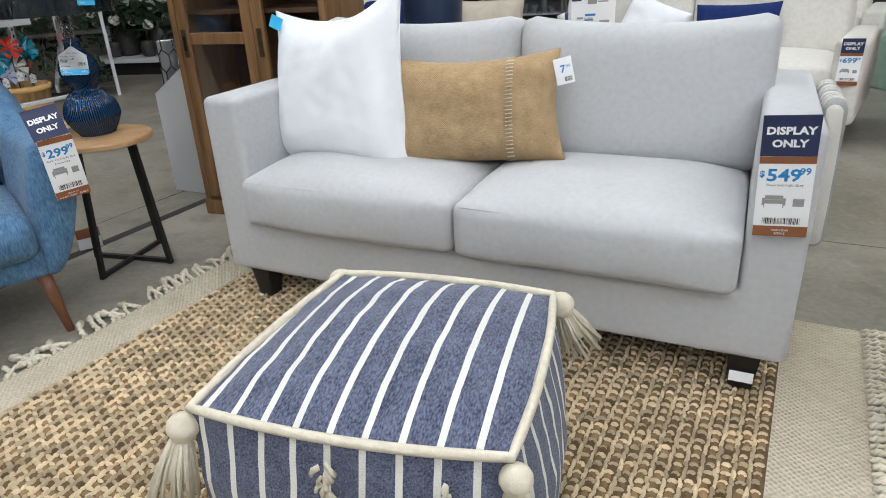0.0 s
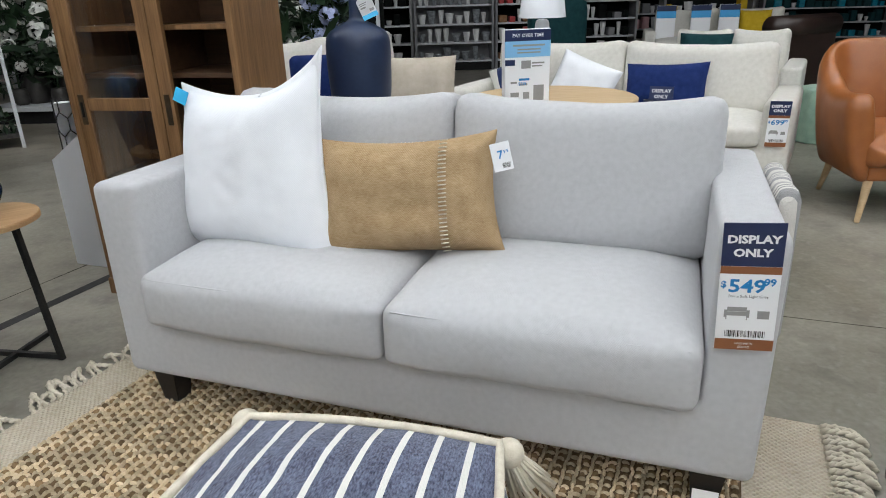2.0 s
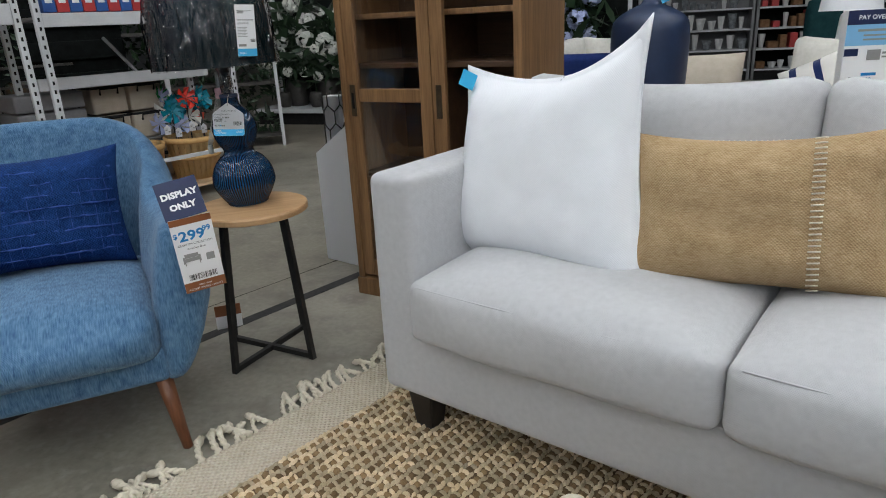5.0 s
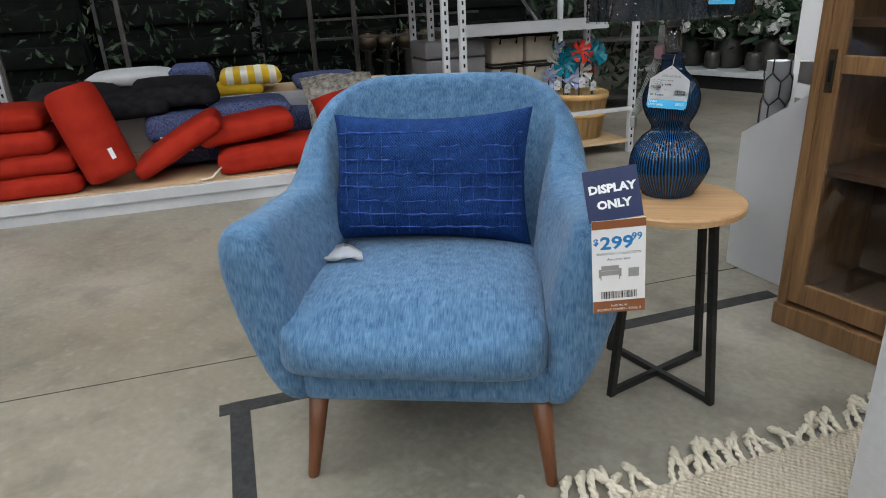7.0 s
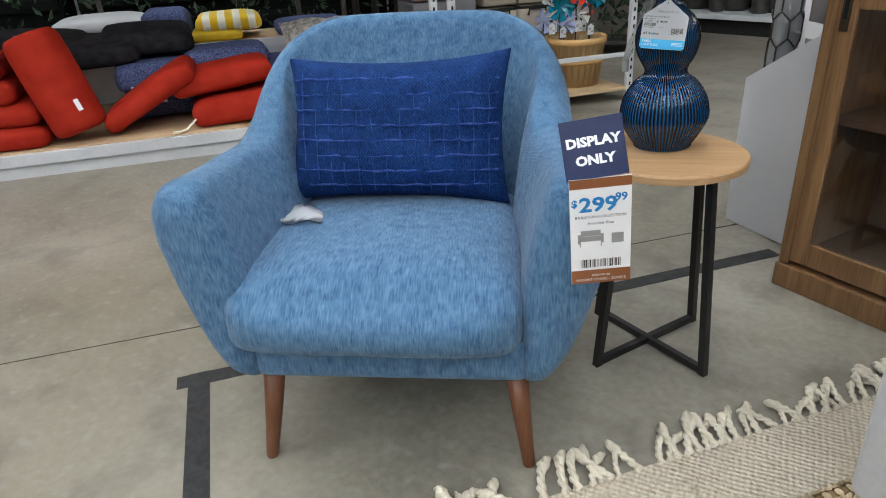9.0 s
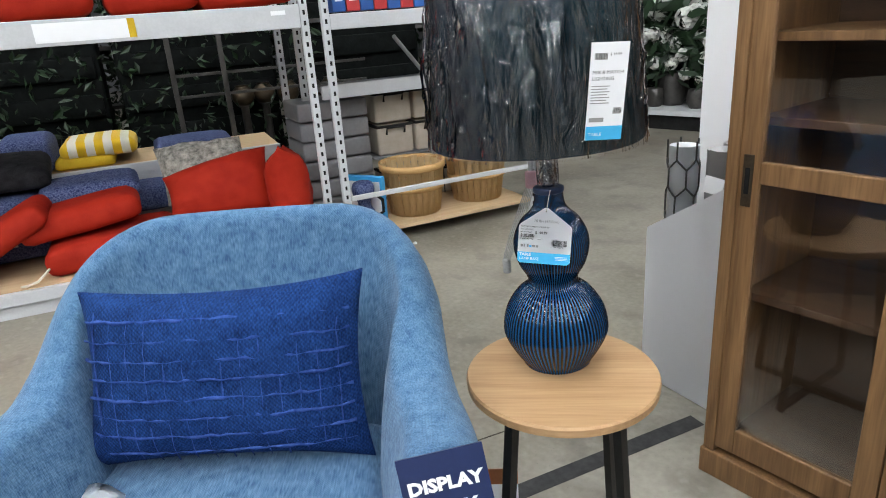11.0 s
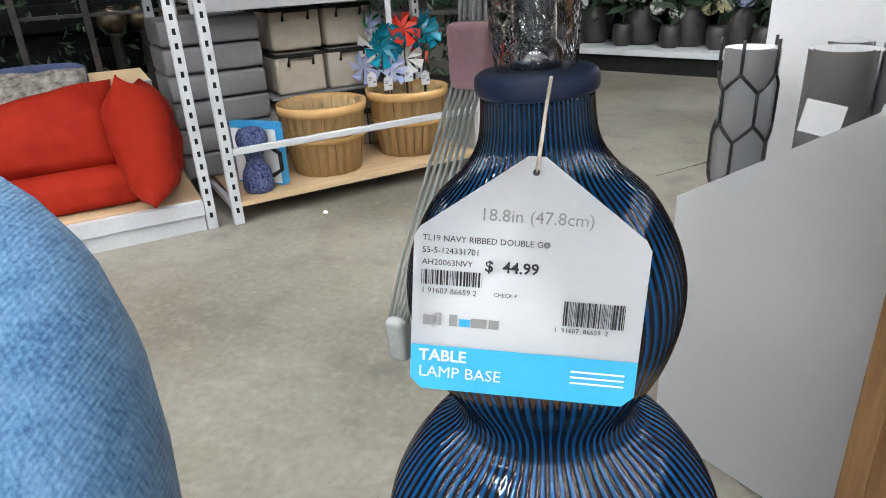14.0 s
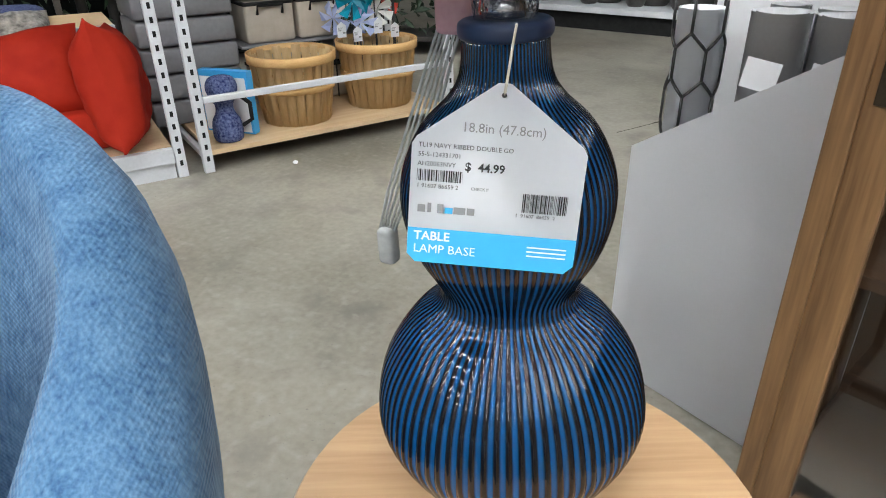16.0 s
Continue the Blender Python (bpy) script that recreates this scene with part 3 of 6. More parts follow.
def joint(p, q, seed):
    """A saw-cut joint whose edges have chipped here and there."""
    d = Vector((q[0] - p[0], q[1] - p[1], 0))
    n = int(d.length / 0.03)
    bm = bmesh.new()
    rows = []
    for i in range(n + 1):
        x = d.length * i / n
        chip = max(0, noise.noise(Vector((x * 2.3, seed, 0)))) * abs(noise.noise(Vector((x * 19, seed, 3))))
        rows.append((bm.verts.new((x, -0.003 - 0.045 * chip * max(0, noise.noise(Vector((x * 9, seed, 7))) + 0.3), 0.0006)), bm.verts.new((x, 0.003 + 0.04 * chip, 0.0006))))
    for (a0, a1), (b0, b1) in zip(rows, rows[1:]):
        bm.faces.new((a0, b0, b1, a1))
    solid("floor_joint", bm, M["joint"], "dark chipped saw-cut joint in the concrete", "floor marking", pose(p[0], p[1], 0, 0, 0, math.degrees(math.atan2(d.y, d.x))), kind="structure", smooth=False)


for i, (p, q) in enumerate((((-3.9, -1.0), (0.9, 7.3)), ((-1.9, 5.1), (-0.4, 7.9)), ((1.4, 2.4), (5.6, 0.4)), ((1.9, 3.0), (4.5, 8.0)))):
    joint(p, q, 4.7 * i)

fc = thing("dropped_card", "brown and white price card propped on the floor tape", "price tag", pose(-1.527, 2.575, 0.003, -14, 0, 33))
part("card", box(-0.048, 0.048, 0, 0.004, 0, 0.048, 0), M["paper"], fc, "plain white lower half", False)
part("band", box(-0.048, 0.048, 0, 0.004, 0.0485, 0.09, 0), M["brown_card"], fc, "brown upper half", False)

# ---- rugs ----
RUG = pose(0, 0, 0, 0, 0, -28.5)


def woven_rug():
    x0, x1, y0, y1 = -1.885, 0.395, -0.75, 2.06
    rug = thing("flatweave_rug", "ivory flatweave rug with knotted fringe on concrete", "rug", RUG)
    bm = bmesh.new()
    nx, ny = 60, 70
    g = [[bm.verts.new((x0 + (x1 - x0) * i / nx, y0 + (y1 - y0) * j / ny, 0.006 + 0.0025 * noise.noise(Vector((i * 0.35, j * 0.35, 0))))) for j in range(ny + 1)] for i in range(nx + 1)]
    for i in range(nx):
        for j in range(ny):
            bm.faces.new((g[i][j], g[i + 1][j], g[i + 1][j + 1], g[i][j + 1]))
    part("weave", bm, M["light_rug"], rug)
    # three twisted fringe shapes, knotted near the edge
    shapes = []
    rng = random.Random(5)
    for k in range(4):
        fb = bmesh.new()
        bend = rng.uniform(-0.02, 0.02)
        for s in (-1, 1):
            pts = [(-0.085 * t, bend * t * t * 3 + s * 0.0042 * math.cos(t * 16) + s * 0.004 * max(0, t - 0.75), 0.008 + 0.010 * math.sin(t * 3.1) + s * 0.0042 * math.sin(t * 16)) for t in (i / 9 for i in range(10))]
            tube(pts, 0.0055, 5, bm=fb, taper=[1.1, 1, 1, 0.95, 0.9, 0.9, 1.5, 1.6, 1.3, 0.9])
        shapes.append(mesh_of(fb, "fringe"))
        shapes[-1].materials.append(M["cream"])
    y = y0 + 0.02
    while y < y1:
        ang = rng.gauss(8, 26)
        part("fringe", rng.choice(shapes), None, rug, m=pose(x0 + 0.006, y, 0.0, 0, 0, ang) @ Matrix.Scale(rng.uniform(0.8, 1.25), 4))
        y += rng.choice((0.018, 0.022, 0.026, 0.034, 0.05))
    y = y0 + 0.02
    dark = [m.copy() for m in shapes]
    while y < y1:
        part("fringe", rng.choice(dark), None, rug, m=pose(x1 - 0.006, y, 0.0, 0, 0, 180 + rng.uniform(-12, 12)) @ Matrix.Scale(rng.uniform(1.0, 1.35), 4))
        y += rng.uniform(0.022, 0.030)
    return rug


def jute_rug():
    """Rows of fat plied yarn loops, laid offset, on a thin ground."""
    x0, x1, y0, y1 = -1.70, 0.193, -0.70, 2.0
    rug = thing("jute_rug", "chunky natural jute rug lying on the ivory rug", "rug", RUG)
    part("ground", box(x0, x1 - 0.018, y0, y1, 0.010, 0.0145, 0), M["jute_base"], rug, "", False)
    rng = np.random.default_rng(3)
    a = 6
    base = []
    for i in range(a):
        th = 2 * math.pi * i / a
        for r, h in ((1.0, 0.0), (0.7, 0.7)):
            base.append((math.cos(th) * r, math.sin(th) * r, h))
    base.append((0, 0, 1.0))
    base = np.array(base)
    faces = []
    for i in range(a):
        j = (i + 1) % a
        faces += [(2 * i, 2 * j, 2 * j + 1), (2 * i, 2 * j + 1, 2 * i + 1), (2 * i + 1, 2 * j + 1, 12)]
    faces = np.array(faces)
    px, py = 0.0335, 0.0300
    nx, ny = int((x1 - x0) / px), int((y1 - y0) / py)
    cx, cy = (v.ravel() for v in np.meshgrid(np.arange(nx), np.arange(ny)))

    def loops(name, dx, dy, sx, sy, sz, turn, z, material):
        n = len(cx)
        X = x0 + (cx + 0.5) * px + dx + rng.normal(0, 0.0016, n)
        Y = y0 + (cy + 0.5 + 0.5 * (cx % 2)) * py + dy + rng.normal(0, 0.0016, n)
        ang = turn + rng.normal(0, 0.14, n)
        kx, ky, kz = (k * rng.uniform(0.8, 1.2, n) for k in (sx, sy, sz))
        bx, by = base[None, :, 0] * kx[:, None], base[None, :, 1] * ky[:, None]
        V = np.stack([X[:, None] + bx * np.cos(ang)[:, None] - by * np.sin(ang)[:, None], Y[:, None] + bx * np.sin(ang)[:, None] + by * np.cos(ang)[:, None], z + base[None, :, 2] * kz[:, None]], -1).reshape(-1, 3)
        V[:, 0] = np.clip(V[:, 0], x0 + 0.002, x1 - 0.002)
        F = (faces[None] + (np.arange(n) * len(base))[:, None, None]).reshape(-1, 3)
        me = bpy.data.meshes.new(name)
        me.from_pydata(V.tolist(), [], F.tolist())
        me.polygons.foreach_set("use_smooth", [True] * len(me.polygons))
        tagged(part(name, me, material, rug), kind="stuff")

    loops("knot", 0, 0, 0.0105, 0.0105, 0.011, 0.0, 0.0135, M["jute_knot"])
    loops("warp_yarn", -px / 2, py * 0.25, 0.0052, 0.0125, 0.0120, 0.22, 0.0135, M["jute"])
    loops("warp_yarn", -px / 2, -py * 0.25, 0.0052, 0.0125, 0.0120, -0.22, 0.0135, M["jute"])
    loops("weft_yarn", 0, py * 0.5, 0.0125, 0.0058, 0.0115, 0.1, 0.0135, M["jute"])
    return rug


def island_colours(m, lo, hi):
    """Lets each loop of yarn take its own shade."""
    nt = m.node_tree
    b = nt.nodes["Principled BSDF"]
    src = b.inputs["Base Color"].links[0].from_socket
    g = nt.nodes.new("ShaderNodeNewGeometry")
    r = nt.nodes.new("ShaderNodeMapRange")
    r.inputs[3].default_value, r.inputs[4].default_value = lo, hi
    nt.links.new(g.outputs["Random Per Island"], r.inputs[0])
    hs = nt.nodes.new("ShaderNodeHueSaturation")
    nt.links.new(r.outputs[0], hs.inputs["Value"])
    nt.links.new(src, hs.inputs["Color"])
    nt.links.new(hs.outputs[0], b.inputs["Base Color"])


island_colours(M["jute"], 0.55, 1.15)
island_colours(M["jute_knot"], 0.6, 1.6)
woven_rug()
jute_rug()

# ---- grey sofa ----
SOFA = pose(-0.6415, 2.0019, 0.013, 0, 0, -25.0)


def sofa_body(w0, w1, arm, z0, seat, top, depth, bev=0.028):
    """The upholstered frame: two arms and the rail between them, one U-shaped piece."""
    pts = ((w0, z0), (w1, z0), (w1, top), (w1 - arm, top), (w1 - arm, seat), (w0 + arm, seat), (w0 + arm, top), (w0, top))
    bm = bmesh.new()
    f = bm.faces.new([bm.verts.new((x, 0, z)) for x, z in pts])
    ex = bmesh.ops.extrude_face_region(bm, geom=[f])
    for v in ex["geom"]:
        if isinstance(v, bmesh.types.BMVert):
            v.co.y += depth
    bmesh.ops.recalc_face_normals(bm, faces=bm.faces[:])
    bmesh.ops.bevel(bm, geom=bm.edges[:], offset=bev, segments=4, profile=0.55, affect="EDGES")
    bmesh.ops.triangulate(bm, faces=[f for f in bm.faces if len(f.verts) > 4])
    return bm


def grey_sofa():
    s = thing("sofa", "light grey fabric two-seat sofa with square arms", "sofa", SOFA)
    part("frame", sofa_body(-0.091, 1.707, 0.138, 0.115, 0.31, 0.725, 0.84), M["sofa"], s)
    part("backrest", box(0.05, 1.565, 0.66, 0.835, 0.31, 0.80, 0.03, 3), M["sofa"], s)
    for x, w in ((0.05, 0.752), (0.806, 0.760)):
        c = part("seat_cushion", cushion(w, 0.64, 0.170, 0.032, 0.042, 20, 0.016, x), M["sofa"], s, m=pose(x, -0.045, 0.305))
        r = 0.012
        for z in (0.158, 0.022):
            pts = [(0.03 + (w - 0.06) * i / 20, -0.004 + r - 0.017 * (1 - (i / 10 - 1) ** 4) * 0.2, z) for i in range(21)]
            part("piping", tube(pts, 0.0022, 6), M["sofa"], c)
    for x, w, tl in ((0.06, 0.77, -2), (0.83, 0.765, 1)):
        part("back_cushion", pillow_block(w, 0.45, 0.21, x), M["sofa"], s, m=pose(x + w / 2, 0.535, 0.465, -9, 0, tl * 0.6))
    for x, y in ((0.0, 0.02), (1.59, 0.02), (0.0, 0.74), (1.59, 0.74)):
        bm = box(-0.042, 0.042, -0.042, 0.042, 0, 0.125, 0)
        for v in bm.verts:
            if v.co.z < 0.01:
                v.co.x *= 0.68
                v.co.y *= 0.68
        bmesh.ops.bevel(bm, geom=bm.edges[:], offset=0.004, segments=2, affect="EDGES")
        part("leg", bm, M["black_leg"], s, "tapered black wooden leg", False, pose(x + 0.02, y + 0.04, 0.0))
    part("sticker", bars([(-0.03, 0.03, 0.0, 0.03)]), M["paper"], s, "white paper sticker", False, pose(1.61, 0.0115, 0.04, -6, 0, 0))
    return s


def pillow_block(w, h, t, seed):
    """A boxed back cushion, upright, with soft full faces and a welt round the front."""
    bm = cushion(w, h, t, 0.055, 0.03, 16, 0.0, seed * 3)
    for v in bm.verts:
        x, y, z = v.co
        u, k = 2 * x / w - 1, y / h
        sag = -0.022 * (1 - u * u) * k * k
        v.co = Vector((x - w / 2, t * 0.5 - z, y + sag + 0.012 * abs(u) ** 3 * k))
    bmesh.ops.recalc_face_normals(bm, faces=bm.faces[:])
    return bm


grey_sofa()

# ---- things on the sofa ----
wp = solid("throw_pillow", pillow(0.56, 0.50, 0.20, 48, 0.085, 0.07, (-0.008, -0.025, 0.02, 0.135), 0.0022, 3, 0.024, (-0.01, 0.06, -0.008, -0.045), 4.2), M["white_cloth"], "white cotton pillow with flanged edge leaning on the sofa back", "pillow",
           SOFA @ pose(0.248, 0.235, 0.452, -13, 0, -5))
tp = thing("throw_pillow", "tan woven lumbar pillow with cream whip stitching", "pillow", SOFA @ pose(0.768, 0.275, 0.490, -17, -3.5, 8))
part("cover", pillow(0.545, 0.335, 0.165, 36, 0.085, 0.03, (-0.012, 0.004, 0.018, 0.014), 0.004, 9, 0.0, (-0.008, 0.006, -0.012, -0.01), 4.0), M["tan_cloth"], tp)
# whip stitches round the rim and along one seam
st = bmesh.new()
for i in range(46):
    u = -0.245 + 0.49 * i / 45
    q = 1 - 0.085 * (1 - (u / 0.27) ** 2)
    for zz in (0.1675 + 0.1675 * q,):
        tube([(u - 0.002, -0.007, zz - 0.009), (u + 0.001, 0, zz + 0.003), (u + 0.003, 0.007, zz - 0.009)], 0.0018, 5, bm=st)
for i in range(26):
    for s in (-1,):
        v = 0.02 + 0.30 * i / 25
        q = 1.08 - 0.085 * (1 - (2 * v / 0.335 - 1) ** 2)
        tube([(s * 0.25 * q + 0.009, -0.007, v), (s * 0.25 * q - 0.003, 0, v + 0.001), (s * 0.25 * q + 0.009, 0.007, v + 0.003)], 0.0018, 5, bm=st)
for i in range(28):
    v = 0.012 + 0.31 * i / 27
    b = min(1, abs(2 * v / 0.335 - 1) / 0.98)
    a = 0.118 / 0.265
    y = -(max(0, 1 - a ** 3.2) * max(0, 1 - b ** 3.2)) ** 0.55 * 0.0825 - 0.006
    tube([(0.107, y - 0.0005, v), (0.118, y - 0.003, v + 0.001), (0.129, y + 0.0005, v + 0.002)], 0.0019, 5, bm=st)
part("stitching", st, M["cream"], tp, "cream whip stitches")
pt = thing("swing_tag", "small white and blue price tag on the tan pillow", "price tag", SOFA @ pose(1.025, 0.30, 0.825, -12, -14, 10))
part("card", box(-0.026, 0.026, -0.001, 0.001, -0.075, 0, 0), M["paper"], pt, "", False)
line("7", 0.03, -0.010, -0.042, M["blue_ink"], pt, bold=0.0006)
line("99", 0.014, 0.007, -0.031, M["blue_ink"], pt)
part("barcode", barcode(-0.002, 0.02, -0.068, -0.055), M["ink"], pt, "", False)
rt = thing("swing_tag", "blue and white paper tag on the white pillow's corner", "price tag", SOFA @ pose(0.015, 0.31, 0.935, -12, 20, -6))
part("card", box(-0.02, 0.03, -0.001, 0.001, -0.03, 0.012, 0), M["cyan"], rt, "", False)

price_card("navy, white and brown display card hung on the sofa arm", SOFA @ pose(1.628, -0.034, 0.672, 4, -3, 4), 0.113, 0.195, 0.093, "549", "99", ("Stone Sofa Light Grey",), None, "FIND ME IN", "SOFAS")

# ---- throw over the far side of the arm ----
tb = cushion(0.06, 0.34, 0.42, 0.028, 0.0, 14, 0.01, 4)
for v in tb.verts:
    v.co.x += 0.004 * math.sin(v.co.y * 40) * (0.4 + v.co.z) + 0.05 * (0.62 - v.co.z) * 0.3
solid("throw_blanket", tb, M["throw"], "ivory and grey striped throw hanging beside the sofa arm", "blanket", SOFA @ pose(1.708, 0.36, 0.30))

# ---- pouf ----
POUF = pose(-0.026, 0.900, 0.027, 0, 0, -16)


def pouf():
    p = thing("pouf", "square denim-blue pouf with white stripes and cream tassels", "ottoman", POUF)
    h, w = 0.455, 0.238

    def slump(x, y, z):
        """The stuffed cube leans out at one corner and bows along its edges."""
        u, v = x / w, y / w
        k = max(0, z / h) ** 1.5
        dx = k * (-0.030 * (1 - u) * (1 - v) / 4 + 0.016 * (1 - u) * (1 + v) / 4)
        dy = k * 0.014 * (1 - u) * (1 + v) / 4
        bow = 0.016 * max(0, 1 - u * u) * v
        return (x + dx + 0.010 * max(0, 1 - v * v) * u, y + dy + bow, z)
    bm = bmesh.new()
    n = 22
    g = [[bm.verts.new(slump(2 * w * i / n - w, 2 * w * j / n - w, h + 0.046 * (1 - abs(2 * i / n - 1) ** 2.5) * (1 - abs(2 * j / n - 1) ** 2.5) + 0.005 * noise.noise(Vector((i * 0.4, j * 0.4, 1))))) for j in range(n + 1)] for i in range(n + 1)]
    for i in range(n):
        for j in range(n):
            bm.faces.new((g[i][j], g[i + 1][j], g[i + 1][j + 1], g[i][j + 1]))
    part("top_panel", bm, M["pouf"], p)
    for k in range(4):
        bm = bmesh.new()
        g = []
        for i in range(n + 1):
            row = []
            for j in range(n + 1):
                u, v = 2 * i / n - 1, j / n
                bulge = 0.042 * math.sin(math.pi * (v * 0.92 + 0.04)) * (0.45 + 0.55 * (1 - u ** 4))
                x, y = u * (w + 0.75 * bulge), -w - bulge + 0.004 * noise.noise(Vector((i * 0.4, j * 0.4, k)))
                c, s = ((1, 0), (0, 1), (-1, 0), (0, -1))[k]
                row.append(bm.verts.new(slump(c * x - s * y, s * x + c * y, v * h)))
            g.append(row)
        for i in range(n):
            for j in range(n):
                bm.faces.new((g[i][j], g[i + 1][j], g[i + 1][j + 1], g[i][j + 1]))
        part("side_panel", bm, M["pouf"] if k % 2 == 0 else M["pouf_y"], p)
    rim = []
    for k in range(4):
        c, s = ((1, 0), (0, 1), (-1, 0), (0, -1))[k]
        for i in range(12):
            u = 2 * i / 12 - 1
            x, y = u * (w + 0.004), -w - 0.004 - 0.004 * (1 - u * u)
            rim.append(slump(c * x - s * y, s * x + c * y, h + 0.002))
    part("piping", tube(rim, 0.0082, 8, True), M["cream"], p, "cream corded edge")
    for i, (sx, sy) in enumerate(((-1, -1), (1, -1), (1, 1), (-1, 1))):
        bm = lathe(smooth_profile([(0.006, 0.0), (0.022, -0.012), (0.026, -0.03), (0.016, -0.046), (0.016, -0.055), (0.020, -0.08), (0.022, -0.115), (0.004, -0.12)], 4), 16)
        rng = random.Random(i)
        for q in range(64):
            a, r = rng.uniform(0, 6.28), rng.uniform(0.7, 1.05)
            tube([(0.016 * math.cos(a) * r, 0.016 * math.sin(a) * r, -0.048), (0.028 * math.cos(a) * r, 0.028 * math.sin(a) * r, -0.09), (0.041 * math.cos(a + 0.2) * r, 0.041 * math.sin(a + 0.2) * r, -0.142 - rng.uniform(0, 0.022))], 0.0024, 4, bm=bm)
        tilt, size = ((12, 1.0), (3, 0.95), (20, 1.05), (24, 1.1))[i]
        part("tassel", bm, M["cream"], p, "cream cotton tassel", m=pose(*slump(sx * (w + 0.010), sy * (w + 0.010), h - 0.004), sy * tilt, sx * -tilt, 0) @ Matrix.Scale(size, 4))
    for x in (-0.02, 0.165):
        bm = bmesh.new()
        rng = random.Random(int(x * 100))
        for q in range(26):
            z = h - 0.01 - q * 0.0036
            a = rng.uniform(-1, 1)
            tube([(x + a * 0.006, -w - 0.060, z), (x + a * 0.016, -w - 0.066, z - 0.004), (x + a * 0.022, -w - 0.062, z - 0.016)], 0.0034, 4, bm=bm)
        part("tuft", bm, M["cream"], p, "cream yarn tuft")
    return p


pouf()


# ---- tub armchairs ----
def tub_shell(w=0.573, depth=0.625):
    """A tub shell: arms that flare outward sweep into a taller rounded back. Origin between the front feet's left one."""
    cx = w / 2
    bm = bmesh.new()
    hw, r = 0.335, 0.17
    path = []
    def add(x, y, nx, ny, s):
        path.append((x, y, nx, ny, s))
    nA, nC, nB = 16, 16, 12
    for i in range(nA):
        t = i / nA
        add(cx - hw, 0.03 + t * (depth - r - 0.03), -1, 0, t)
    for i in range(nC + 1):
        a = math.pi - (math.pi / 2) * i / nC
        add(cx - hw + r + r * math.cos(a), depth - r + r * math.sin(a), math.cos(a), math.sin(a), 1 + i / nC)
    for i in range(1, nB):
        add(cx - hw + r + (2 * hw - 2 * r) * i / nB, depth, 0, 1, 2)
    for i in range(nC + 1):
        a = math.pi / 2 - (math.pi / 2) * i / nC
        add(cx + hw - r + r * math.cos(a), depth - r + r * math.sin(a), math.cos(a), math.sin(a), 2 - i / nC)
    for i in range(nA - 1, -1, -1):
        t = i / nA
        add(cx + hw, 0.03 + t * (depth - r - 0.03), 1, 0, t)
    sm = lambda a, b, x: (lambda t: t * t * (3 - 2 * t))(min(1, max(0, (x - a) / (b - a))))
    rings = []
    m = 28
    for x, y, nx, ny, s in path:
        back = sm(0.70, 1.25, s)
        # the back's outline is a rounded rectangle, the arms run level below it
        d = max(0.0, abs(x - cx) - 0.165)
        crown = 0.684 + math.sqrt(max(0.0, 0.172 ** 2 - d * d)) - 0.03 * ((x - cx) / 0.34) ** 2 * 0.3
        top = 0.642 - 0.016 * math.sin(math.pi * min(1, s)) + (crown - 0.642) * sm(0.72, 1.12, s)
        flare = 0.112 - 0.054 * sm(0.35, 1.15, s)
        lean = 0.075 * sm(0.9, 2, s)
        thick = 0.150 - 0.045 * back
        bot = 0.205
        ring = []
        for k in range(m):
            a = 2 * math.pi * k / m
            q = math.sin(a)
            hgt = bot + (top - bot) * (0.5 + 0.5 * (abs(q) ** 0.55) * (1 if q > 0 else -1))
            f = (hgt - bot) / (top - bot)
            e = abs(math.cos(a)) ** 0.7 * (1 if math.cos(a) > 0 else -1)
            width = thick * (0.62 + 0.38 * sm(0, 0.6, f))
            mid = flare * (1 - (1 - f) ** 1.8) - width * 0.5 + lean * f ** 1.3 - 0.012 * sm(0.9, 1, f)
            off = mid + e * width * 0.5
            ring.append((x + nx * off, y + ny * off, hgt))
        rings.append(ring)
    # rounded front ends
    def cap(ring):
        out = []
        c = Vector((sum(p[0] for p in ring) / m, sum(p[1] for p in ring) / m, sum(p[2] for p in ring) / m))
        for sc, dy in ((0.35, -0.05), (0.72, -0.042), (0.92, -0.024)):
            out.append([(c.x + (p[0] - c.x) * sc, p[1] + dy, c.z + (p[2] - c.z) * (0.55 + 0.45 * sc)) for p in ring])
        return out
    rings = cap(rings[0]) + rings + cap(rings[-1])[::-1]
    vs = [[bm.verts.new(p) for p in ring] for ring in rings]
    for a, b in zip(vs, vs[1:]):
        for k in range(m):
            bm.faces.new((a[k], b[k], b[(k + 1) % m], a[(k + 1) % m]))
    bm.faces.new(vs[0]), bm.faces.new(vs[-1][::-1])
    bmesh.ops.recalc_face_normals(bm, faces=bm.faces[:])
    return bm


def tub_chair(label, m, cloth, legs, group="", seat=None):
    c = thing("armchair", label, "armchair", m, group)
    part("shell", tub_shell(), cloth, c)
    part("seat_rail", box(0.005, 0.57, -0.005, 0.58, 0.212, 0.315, 0.022, 3), cloth, c)
    part("seat_cushion", cushion(0.60, 0.57, 0.145, 0.050, 0.040, 22, 0.050, 2), seat or cloth, c, m=pose(-0.038, -0.030, 0.280))
    for x0, x1, y0, y1 in ((0.035, 0.004, 0.03, 0.0), (0.545, 0.572, 0.03, 0.0), (0.07, 0.05, 0.55, 0.62), (0.50, 0.52, 0.55, 0.62)):
        part("leg", tube([(x1, y1, 0), (x1, y1, 0.004), ((x0 + x1) / 2, (y0 + y1) / 2, 0.11), (x0, y0, 0.225)], 0.024, 14, taper=[0.52, 0.56, 0.78, 1.0]), legs, c, "tapered round wooden leg")
    return c


